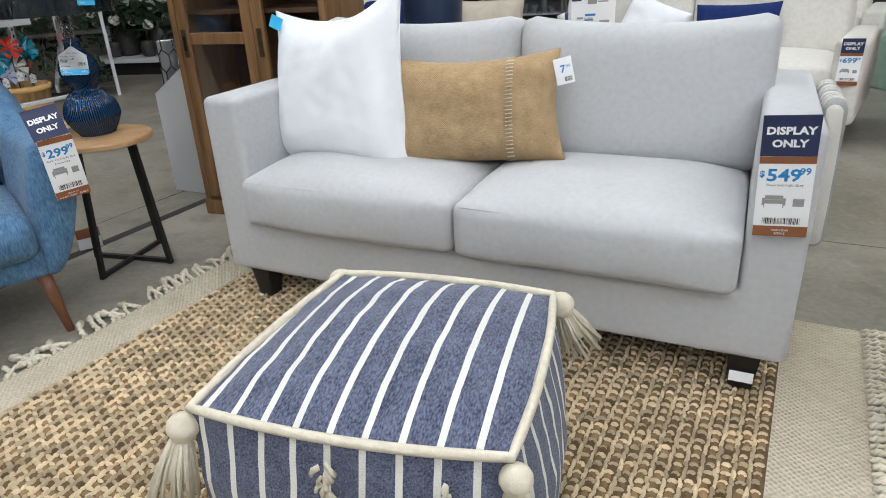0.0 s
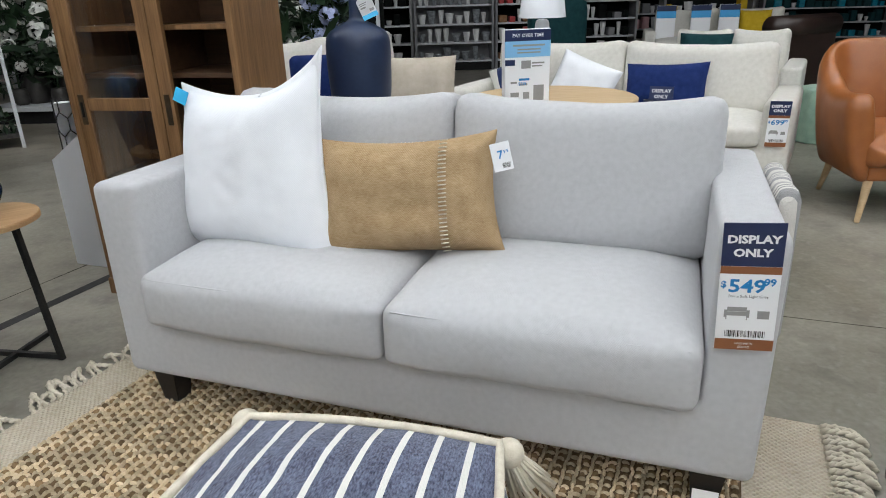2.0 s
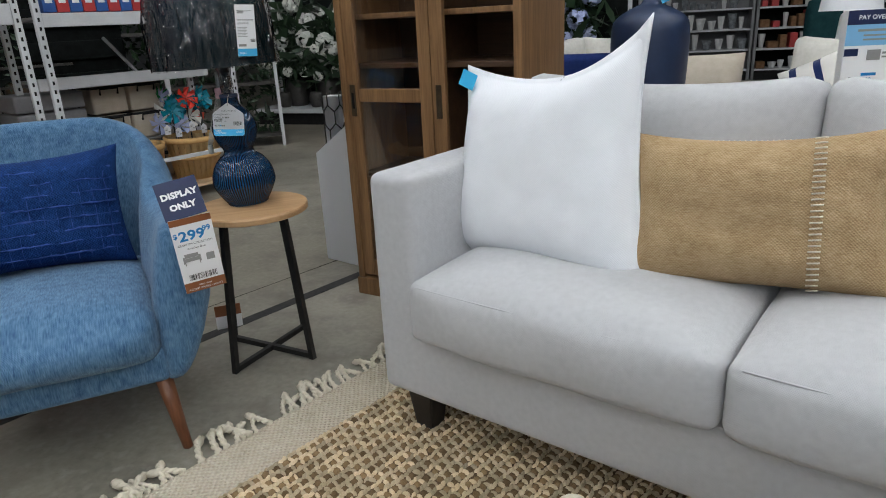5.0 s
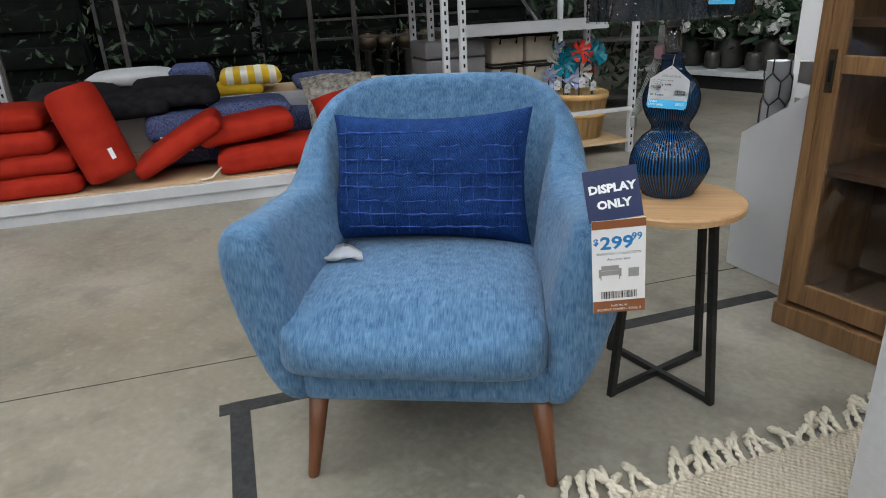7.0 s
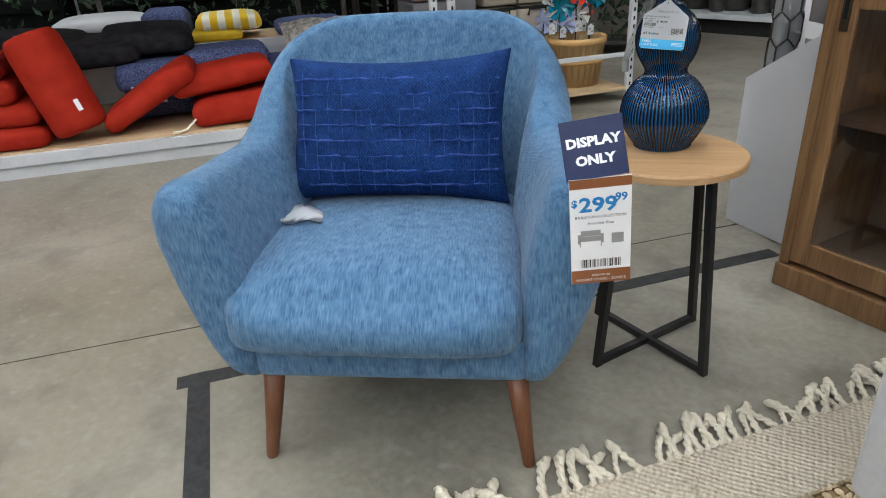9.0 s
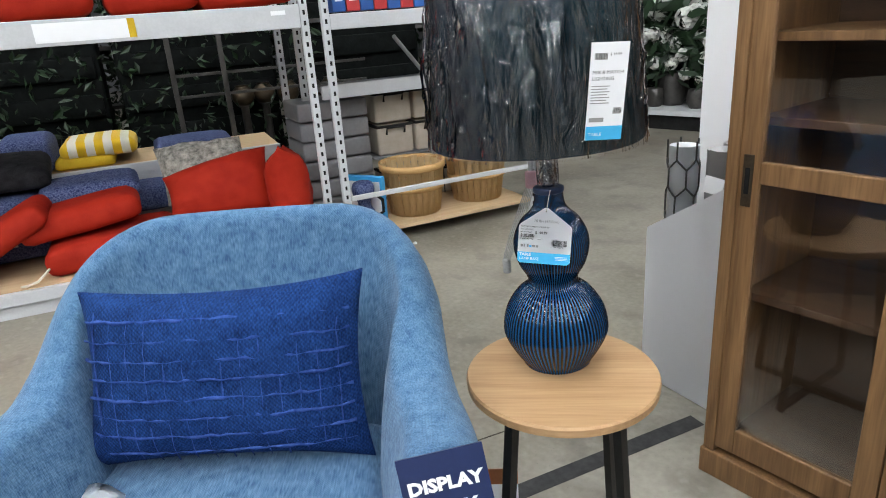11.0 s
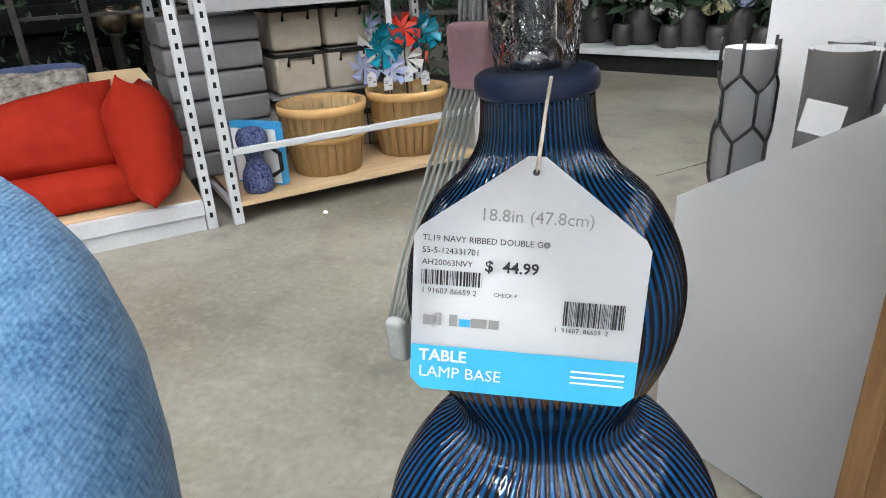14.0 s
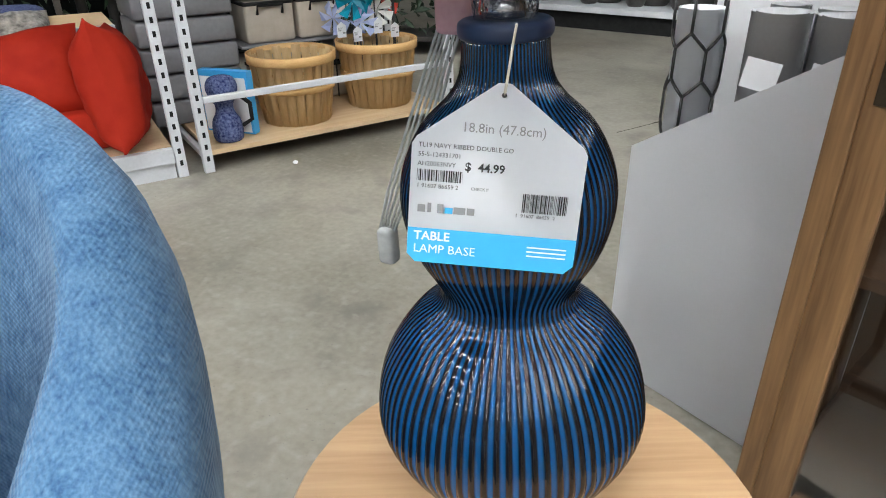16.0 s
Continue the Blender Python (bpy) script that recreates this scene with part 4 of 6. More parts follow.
CHAIR = pose(-1.709, 1.512, 0, 0, 0, 37.05)
tub_chair("heathered blue fabric tub armchair with walnut legs", CHAIR, M["blue"], M["leg_wood"], "", M["blue_seat"])
np_ = thing("throw_pillow", "navy slub-woven lumbar pillow on the blue armchair", "pillow", CHAIR @ pose(0.268, 0.385, 0.462, -13, 0.8, 0))
part("cover", pillow(0.525, 0.325, 0.15, 32, 0.075, 0.03, (-0.004, -0.012, 0.004, 0.018), 0.0025, 20, 0.0, (-0.02, 0.0, 0.008, 0.0), 3.5), M["navy"], np_)
rng = random.Random(8)
for i in range(8):
    z = 0.040 + 0.034 * i
    b = min(1, abs(2 * z / 0.315 - 1) / 0.97)
    pts = []
    for k in range(33):
        u = -0.235 + 0.47 * k / 32
        a = min(1, abs(u / 0.2575) / 0.97)
        y = -(max(0, 1 - a ** 3.2) * max(0, 1 - b ** 3.2)) ** 0.55 * 0.075 - 0.0050 + rng.uniform(-0.0012, 0.0012)
        pts.append((u, y, z + rng.uniform(-0.002, 0.002)))
    part("slub_yarn", tube(pts, 0.0026, 5, taper=[rng.choice((0.2, 0.6, 1.0, 1.4)) for _ in pts]), M["slub"], np_, "raised paler slub yarn")
for i in range(14):
    u = -0.215 + 0.033 * i
    a = min(1, abs(u / 0.2575) / 0.97)
    pts = []
    for k in range(17):
        z = 0.02 + 0.275 * k / 16
        b = min(1, abs(2 * z / 0.315 - 1) / 0.97)
        pts.append((u + rng.uniform(-0.0015, 0.0015), -(max(0, 1 - a ** 3.2) * max(0, 1 - b ** 3.2)) ** 0.55 * 0.075 - 0.0045, z))
    part("slub_yarn", tube(pts, 0.0017, 5, taper=[rng.choice((0.2, 0.5, 1.0)) for _ in pts]), M["slub"], np_, "raised paler slub yarn")
cl = thing("care_label", "white sewn-in care label under the navy pillow", "label", CHAIR @ pose(0.0, 0.285, 0.464, 0, 3, -16) @ Matrix.Scale(1.75, 4))
bm = bmesh.new()
g = [[bm.verts.new((0.1 * i / 8 - 0.03, 0.045 * j / 3 - 0.02, 0.004 + 0.006 * math.sin(i * 1.1 + j))) for j in range(4)] for i in range(9)]
for i in range(8):
    for j in range(3):
        bm.faces.new((g[i][j], g[i + 1][j], g[i + 1][j + 1], g[i][j + 1]))
bmesh.ops.solidify(bm, geom=bm.faces[:], thickness=0.001)
part("ribbon", bm, M["paper"], cl)
hl = thing("care_label", "small navy brand label at the pillow's top corner", "label", CHAIR @ pose(0.455, 0.432, 0.752, 77, 6, 0))
part("ribbon", box(-0.035, 0.03, -0.012, 0.012, -0.001, 0.001, 0), M["navy2"], hl, "", False)
price_card("navy, white and brown display card hung on the armchair's arm", CHAIR @ pose(0.680, -0.060, 0.667, 4, -4, 4), 0.100, 0.198, 0.095, "299", "99", ("BRAXTON COLLECTION", "Armchair Blue"),
           pose(-0.004, 0, 0, -22, -4, 0), "FIND ME IN", "ACCENT CHAIRS - ZONE 2")

# ---- side table and lamp ----
TABLE = pose(-1.279, 2.433, 0, 0, 0, 30)


def side_table(m, label):
    t = thing("side_table", label, "side table", m)
    part("tabletop", lathe([(0.0, 0.515), (0.175, 0.515), (0.186, 0.520), (0.187, 0.535), (0.184, 0.540), (0.0, 0.540)], 64), M["oak"], t, "round oak-veneer top", False)
    for k in range(4):
        a = math.radians(-135 + 90 * k)
        p, q = Vector((0.183 * math.cos(a), 0.183 * math.sin(a), 0)), Vector((0.135 * math.cos(a), 0.135 * math.sin(a), 0.517))
        bm = box(-0.009, 0.009, -0.009, 0.009, 0, 1, 0)
        for v in bm.verts:
            c = p.lerp(q, v.co.z)
            x, y = v.co.x, v.co.y
            v.co = Vector((c.x + x * math.cos(a) - y * math.sin(a), c.y + x * math.sin(a) + y * math.cos(a), c.z))
        part("leg", bm, M["black_metal"], t, "square black steel leg", False)
    for k in range(2):
        a = -135 + 90 * k
        part("foot_bar", box(-0.182, 0.182, -0.009, 0.009, 0.002 + 0.001 * k, 0.020 + 0.001 * k, 0.001), M["black_metal"], t, "crossed black steel foot bar", False, pose(0, 0, 0, 0, 0, a))
    return t


side_table(TABLE, "round oak side table on crossed black steel legs")
LAMP = pose(-1.309, 2.475, 0.541, 1.0, -2.0, 0)


def table_lamp():
    l = thing("table_lamp", "navy ribbed double-gourd lamp with a plastic-wrapped navy shade", "table lamp", LAMP)
    prof = smooth_profile([(0.0, 0.0), (0.062, 0.0), (0.068, 0.006), (0.084, 0.03), (0.1, 0.062), (0.1025, 0.085), (0.094, 0.12), (0.073, 0.152), (0.053, 0.168), (0.048, 0.178), (0.051, 0.189), (0.064, 0.213), (0.0715, 0.243),
                           (0.069, 0.27), (0.056, 0.297), (0.038, 0.315), (0.029, 0.330), (0.0265, 0.352)], 5)
    m = M["glaze"]
    nt = m.node_tree
    tc = nt.nodes.new("ShaderNodeTexCoord")
    sp = nt.nodes.new("ShaderNodeSeparateXYZ")
    at = nt.nodes.new("ShaderNodeMath")
    at.operation = "ARCTAN2"
    sc = nt.nodes.new("ShaderNodeMath")
    sc.operation, sc.inputs[1].default_value = "MULTIPLY", 76
    co = nt.nodes.new("ShaderNodeMath")
    co.operation = "COSINE"
    mr = nt.nodes.new("ShaderNodeMapRange")
    mr.inputs[1].default_value, mr.inputs[2].default_value = -0.7, 0.3
    mx = nt.nodes.new("ShaderNodeMix")
    mx.data_type = "RGBA"
    b = nt.nodes["Principled BSDF"]
    link = nt.links.new
    link(tc.outputs["Object"], sp.inputs[0])
    link(sp.outputs[1], at.inputs[0]), link(sp.outputs[0], at.inputs[1])
    link(at.outputs[0], sc.inputs[0]), link(sc.outputs[0], co.inputs[0]), link(co.outputs[0], mr.inputs[0])
    # glaze pools blue in the flutes and breaks brown-black on the ribs
    link(mr.outputs[0], mx.inputs[0])
    mx.inputs[6].default_value = (0.004, 0.058, 0.165, 1)
    mx.inputs[7].default_value = (0.005, 0.0045, 0.005, 1)
    link(mx.outputs[2], b.inputs["Base Color"])
    part("base", lathe(prof, 608, 76, 0.0018), m, l, "ribbed navy glazed ceramic")
    part("rim", lathe(smooth_profile([(0.02, 0.350), (0.0275, 0.351), (0.029, 0.356), (0.0265, 0.361), (0.012, 0.362)], 3), 40), M["vase"], l, "smooth navy collar")
    part("neck", lathe([(0.012, 0.36), (0.013, 0.37), (0.010, 0.374), (0.010, 0.43), (0.0, 0.43)], 24), M["chrome"], l, "steel socket stem")
    part("socket", lathe([(0.012, 0.425), (0.018, 0.43), (0.018, 0.475), (0.0, 0.478)], 24), M["black_metal"], l, "black lamp socket")
    part("sleeve", lathe([(0.019, 0.362), (0.021, 0.38), (0.020, 0.42), (0.026, 0.45)], 28, cap=False), M["clear"], l, "clear plastic sleeve")
    sh = part("shade", lathe([(0.188, 0.0), (0.190, 0.002), (0.166, 0.30), (0.164, 0.30), (0.186, 0.004)], 72, cap=False), M["shade"], l, "navy fabric drum shade", m=pose(-0.016, -0.006, 0.450, -1, 0.5, 0))
    bm = bmesh.new()
    n, k = 220, 50
    rings = []
    for j in range(k + 1):
        v = j / k
        ring = []
        for i in range(n):
            a = 2 * math.pi * i / n
            c, s = math.cos(a), math.sin(a)
            w = noise.noise(Vector((c * 5.5 + v * 1.5, s * 5.5, v * 1.1))) * 0.010 + (1 - abs(noise.noise(Vector((c * 8 + v * 3.0, s * 8, v * 0.9))))) ** 6 * 0.008
            r = 0.1925 - 0.0235 * v + 0.002 + max(0, w) * (0.4 + 0.6 * math.sin(math.pi * v))
            ring.append(bm.verts.new((r * c, r * s, -0.004 + 0.308 * v)))
        rings.append(ring)
    for a, b2 in zip(rings, rings[1:]):
        for i in range(n):
            bm.faces.new((a[i], a[(i + 1) % n], b2[(i + 1) % n], b2[i]))
    part("plastic_wrap", bm, M["wrap"], sh, "crinkled clear plastic wrap")
    # coiled cord beside the neck, in a clear bag
    bm = bmesh.new()
    for q in range(6):
        o = (q - 2.5) * 0.0027
        tube([(-0.044 + o, 0.03, 0.43), (-0.052 + o * 1.2, 0.033, 0.36), (-0.078 + o * 1.6, 0.03, 0.29), (-0.102 + o * 1.5, 0.02, 0.225), (-0.112 + o, 0.015, 0.195)], 0.0012, 6, bm=bm)
    tagged(part("cord", bm, M["flex"], l, "cloudy clear coiled flex"), kind="stuff")
    part("cord_band", box(-0.064, -0.038, 0.025, 0.041, 0.345, 0.38, 0.004), M["pink"], l, "pale paper cord band")
    part("plug", box(-0.120, -0.105, 0.008, 0.022, 0.165, 0.197, 0.004), M["flex"], l, "clear plastic plug")
    return l


table_lamp()

# ---- printed card on the lamp's neck ----
LT = pose(-1.294, 2.409, 0.880, -9, 4, 24) @ Matrix.Scale(0.84, 4)


def lamp_card():
    t = thing("lamp_price_card", "white house-shaped price card with cyan foot on the lamp", "price tag", LT)
    w, h = 0.112, 0.122
    pts = [(-w / 2, -h + 0.006), (-w / 2 + 0.006, -h), (w / 2 - 0.006, -h), (w / 2, -h + 0.006), (w / 2, -0.042), (w / 2 - 0.003, -0.037), (0.004, -0.001), (-0.004, -0.001), (-w / 2 + 0.003, -0.037), (-w / 2, -0.042)]
    bm = bmesh.new()
    f = bm.faces.new([bm.verts.new((x, 0, z)) for x, z in pts])
    bmesh.ops.solidify(bm, geom=[f], thickness=0.0012)
    part("card", bm, M["paper"], t, "", False)
    band = bmesh.new()
    band.faces.new([band.verts.new((x, -0.0016, z)) for x, z in ((-w / 2 + 0.006, -h + 0.0004), (w / 2 - 0.006, -h + 0.0004), (w / 2 - 0.0003, -h + 0.006), (w / 2 - 0.0003, -h * 0.80), (-w / 2 + 0.0003, -h * 0.80), (-w / 2 + 0.0003, -h + 0.006))])
    part("band", band, M["cyan"], t, "cyan printed band", False)
    bm = bmesh.new()
    bmesh.ops.create_circle(bm, cap_ends=True, segments=16, radius=0.0016)
    part("hole", bm, M["ink"], t, "", False, pose(0, -0.0018, -0.008, 90, 0, 0))
    y = -0.0018
    line("18.8in (47.8cm)", 0.0085, 0.002, -0.032, M["grey_ink"], t, "CENTER", y)
    line("TL19 NAVY RIBBED DOUBLE GO", 0.0042, -w * 0.46, -0.0435, M["ink"], t, y=y)
    line("55-5-124331701", 0.0042, -w * 0.46, -0.0495, M["ink"], t, y=y)
    line("AH20063NVY", 0.0042, -w * 0.46, -0.0555, M["ink"], t, y=y)
    line("$  44.99", 0.0078, -0.021, -0.0570, M["ink"], t, y=y, bold=0.00015)
    part("barcode", barcode(-w * 0.46, -0.022, -0.0655, -0.0580, y, 3), M["ink"], t, "", False)
    line("1 91607 86659 2", 0.0040, -w * 0.46, -0.0700, M["ink"], t, y=y)
    line("CHECK P", 0.0028, -0.016, -0.0695, M["ink"], t, y=y)
    # house mark and plain bars in place of the shop's name
    part("mark", bars([(-0.032, -0.0268, -0.0865, -0.0825)], y), M["cyan"], t, "small cyan house mark", False)
    part("print", bars([(-0.050, -0.045, -0.0865, -0.0815), (-0.0435, -0.041, -0.0865, -0.0800), (-0.037, -0.033, -0.0865, -0.0805), (-0.0262, -0.0185, -0.0865, -0.0818), (-0.0175, -0.0125, -0.0865, -0.0818)], y), M["grey_ink"], t, "", False)
    part("barcode", barcode(0.018, 0.047, -0.0815, -0.069, y, 7), M["ink"], t, "", False)
    line("1  91607  86659  2", 0.0034, 0.014, -0.0850, M["ink"], t, y=y)
    line("TABLE", 0.0085, -w * 0.46, -0.1055, M["paper"], t, y=-0.0021, bold=0.0002)
    line("LAMP BASE", 0.0085, -w * 0.46, -0.1145, M["paper"], t, y=-0.0021)
    part("print", bars([(0.024, 0.050, -0.1055 - 0.003 * i, -0.1045 - 0.003 * i) for i in range(3)], -0.0021), M["paper"], t, "", False)
    part("string", tube([(0, -0.001, -0.008), (0.001, -0.002, 0.004), (0.0025, 0.012, 0.022), (0.004, 0.024, 0.034)], 0.0009, 6), M["cream"], t, "white string loop")
    return t


lamp_card()

# card on the lamp's shade
sc_ = thing("shade_price_card", "white price card with cyan foot on the lamp shade", "price tag", pose(-1.150, 2.334, 1.162, 7, 2, 40) @ Matrix.Scale(0.92, 4))
part("card", box(-0.030, 0.030, -0.001, 0.001, -0.155, 0, 0), M["paper"], sc_, "", False)
part("band", bars([(-0.030, 0.030, -0.155, -0.132)], -0.0015), M["cyan"], sc_, "cyan printed band", False)
line("MIX & MATCH", 0.0078, -0.026, -0.048, M["ink"], sc_, y=-0.0016)
line("LIGHTING", 0.0078, -0.026, -0.058, M["ink"], sc_, y=-0.0016)
line("$ 19.99", 0.006, 0.0, -0.02, M["ink"], sc_, y=-0.0016)
part("barcode", barcode(-0.024, -0.004, -0.026, -0.016, -0.0016, 4), M["ink"], sc_, "", False)
part("barcode", barcode(0.012, 0.026, -0.112, -0.102, -0.0016, 5), M["ink"], sc_, "", False)
part("print", bars([(-0.026, 0.004 - 0.004 * (i % 2), -0.068 - 0.0045 * i, -0.0665 - 0.0045 * i) for i in range(7)] + [(-0.026, -0.002, -0.125, -0.118)], -0.0016), M["grey_ink"], sc_, "", False)
line("TABLE", 0.008, -0.026, -0.148, M["paper"], sc_, y=-0.0022)

# ---- cabinet ----
CAB = pose(-1.13, 2.965, 0, 0, 0, -17.1)


def cabinet():
    c = thing("display_cabinet", "brown wooden cabinet with sliding glass doors, one side open", "cabinet", CAB)
    w, d, h = 0.76, 0.42, 1.85
    part("plinth", box(-0.006, w + 0.006, 0.0, d, 0, 0.075, 0.004), M["cab"], c, "", False)
    for x in (0, w - 0.03):
        part("side_panel", box(x, x + 0.03, 0.006, d, 0.076, h, 0.003), M["cab"], c, "", False)
    part("top_panel", box(-0.006, w + 0.006, 0, d, h + 0.001, h + 0.03, 0.003), M["cab"], c, "", False)
    # back, lower shelves and divider wear the darkened wood for shade inside
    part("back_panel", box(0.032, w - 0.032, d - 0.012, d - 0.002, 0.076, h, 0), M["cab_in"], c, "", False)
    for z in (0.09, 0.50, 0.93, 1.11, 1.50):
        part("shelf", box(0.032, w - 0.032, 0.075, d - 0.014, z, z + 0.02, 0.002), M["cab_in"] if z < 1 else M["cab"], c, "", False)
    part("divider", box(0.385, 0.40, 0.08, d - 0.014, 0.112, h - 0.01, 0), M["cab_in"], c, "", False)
    def door(x0, x1, y, lab):
        s = 0.05
        dr = part("door", box(x0, x0 + s, y, y + 0.022, 0.09, h - 0.01, 0.003), M["cab"], c, lab, False)
        part("stile", box(x1 - s, x1, y, y + 0.022, 0.09, h - 0.01, 0.003), M["cab"], dr, "", False)
        for z0, z1 in ((0.09, 0.16), (0.81, 0.86), (h - 0.08, h - 0.01)):
            part("rail", box(x0 + s, x1 - s, y + 0.001, y + 0.021, z0, z1, 0.003), M["cab"], dr, "", False)
        for z0, z1 in ((0.16, 0.81), (0.86, h - 0.08)):
            p = part("pane", box(x0 + s, x1 - s, y + 0.009, y + 0.013, z0, z1, 0), M["glass"], dr, "clear glass pane", False)
            p.visible_shadow = False
        part("handle", box(x0 + 0.012, x0 + 0.035, y - 0.003, y + 0.001, 0.755, 0.875, 0.001), M["bronze"], dr, "recessed bronze pull", False)
        part("handle_recess", box(x0 + 0.018, x0 + 0.029, y - 0.0045, y - 0.002, 0.785, 0.845, 0.001), M["slot"], dr, "", False)
    door(0.028, 0.405, 0.012, "sliding wooden door with two glass panes")
    st = part("door", box(0.408, 0.462, 0.012, 0.034, 0.09, h - 0.01, 0.003), M["cab"], c, "edge of a second sliding door", False)
    part("handle", box(0.424, 0.447, 0.009, 0.0125, 0.755, 0.875, 0.001), M["bronze"], st, "recessed bronze pull", False)
    part("header", box(0.03, w - 0.03, 0.008, 0.06, h - 0.06 + 0.052, h - 0.002, 0.001), M["cab"], c, "", False)
    return c


cabinet()

# ---- white bin with rolled mats ----
BIN = pose(-1.43, 3.365, 0, 0, 0, -25.0)


def roll_bin():
    b = thing("roll_bin", "white laminate bin with a sloping side for rolled mats", "display bin", BIN)
    def slab(x0, x1, z0, z1, y, t):
        bm = bmesh.new()
        f = bm.faces.new([bm.verts.new(p) for p in ((x0, y, 0.004), (x1, y, 0.004), (x1, y, z1), (x0, y, z0))])
        bmesh.ops.solidify(bm, geom=[f], thickness=-t)
        return bm
    part("side_panel", slab(-0.01, 0.365, 0.532, 0.775, 0, 0.016), M["white_panel"], b, "", False)
    part("side_panel", slab(-0.01, 0.365, 0.532, 0.775, 0.36, 0.016), M["white_panel"], b, "", False)
    part("front_panel", box(-0.010, 0.008, 0.018, 0.358, 0.004, 0.50, 0.002), M["white_panel"], b, "", False)
    part("back_panel", box(-0.012, 0.365, 0.215, 0.240, 0.032, 1.75, 0.002), M["white_panel"], b, "tall white panel", False)
    part("bottom", box(0.01, 0.36, 0.02, 0.355, 0.01, 0.03, 0), M["white_panel"], b, "", False)
    return b


def mat_roll(label, x, y, r, top, material, hexes=False, tag=False):
    t = thing("rolled_mat", label, "rolled mat", BIN @ pose(x, y, 0.031), "rolled mats in the bin")
    bm = bmesh.new()
    n = 110
    turns = 2.4
    outer = []
    for i in range(n):
        a = 2 * math.pi * turns * i / (n - 1)
        rr = r * (1 - 0.30 * i / (n - 1))
        p = (rr * math.cos(a), rr * math.sin(a))
        outer.append(p)
    lo = [bm.verts.new((*p, 0)) for p in outer]
    hi = [bm.verts.new((*p, top - 0.031)) for p in outer]
    fs = [bm.faces.new((lo[i], lo[i + 1], hi[i + 1], hi[i])) for i in range(n - 1)]
    bmesh.ops.solidify(bm, geom=fs, thickness=0.0035)
    part("sheet", bm, material, t)
    if hexes:
        bm = bmesh.new()
        q = r + 0.0015
        rows, cols = 9, 5
        for j in range(rows):
            z = 0.04 + j * 0.085
            for i in range(cols):
                a = 2 * math.pi * (i + 0.5 * (j % 2)) / cols
                da = 2 * math.pi / cols
                P = lambda aa, zz: (q * math.cos(aa), q * math.sin(aa), zz)
                arc = lambda a0, z0, a1, z1: [P(a0 + (a1 - a0) * k / 4, z0 + (z1 - z0) * k / 4) for k in range(5)]
                tube([P(a, z), P(a, z + 0.055)], 0.0028, 4, bm=bm)
                if z + 0.085 < top - 0.03:
                    tube(arc(a, z + 0.055, a + da / 2, z + 0.085), 0.0028, 4, bm=bm)
                    tube(arc(a, z + 0.055, a - da / 2, z + 0.085), 0.0028, 4, bm=bm)
        part("pattern", bm, M["ink"], t, "black hexagon lines")
    if tag:
        part("sticker", bars([(-0.028, 0.028, 0, 0.05)]), M["paper"], t, "white price sticker", False, pose(r * 0.55 - 0.02, -r * 0.98 - 0.004, top - 0.15, 0, 8, 14))
    return t


roll_bin()
mat_roll("white rolled mat with black hexagon pattern", 0.045, 0.085, 0.046, 0.79, M["paper"], True)
for x, y, r, tg in ((0.20, 0.075, 0.052, True), (0.295, 0.10, 0.05, True), (0.25, 0.165, 0.038, False), (0.165, 0.16, 0.034, False)):
    mat_roll("grey rolled mat in clear wrap standing in the bin", x, y, r, 0.80, M["grey_wrap"], False, tg)

# ---- shelving with red cushions ----
R1 = pose(-4.6, 1.56, 0, 0, 0, 59.53)


def upright(parent, x, y, z1, wdt=0.04):
    p = part("post", box(x - wdt / 2, x + wdt / 2, y, y + 0.035, 0, z1, 0.003), M["rack"], parent, "slotted steel post", False)
    slots = []
    z = 0.05
    while z < z1:
        slots.append((x - 0.006, x + 0.006, z, z + 0.022))
        z += 0.05
    tagged(part("slotting", bars(slots, y - 0.0015), M["slot"], p, "", False), kind="stuff")


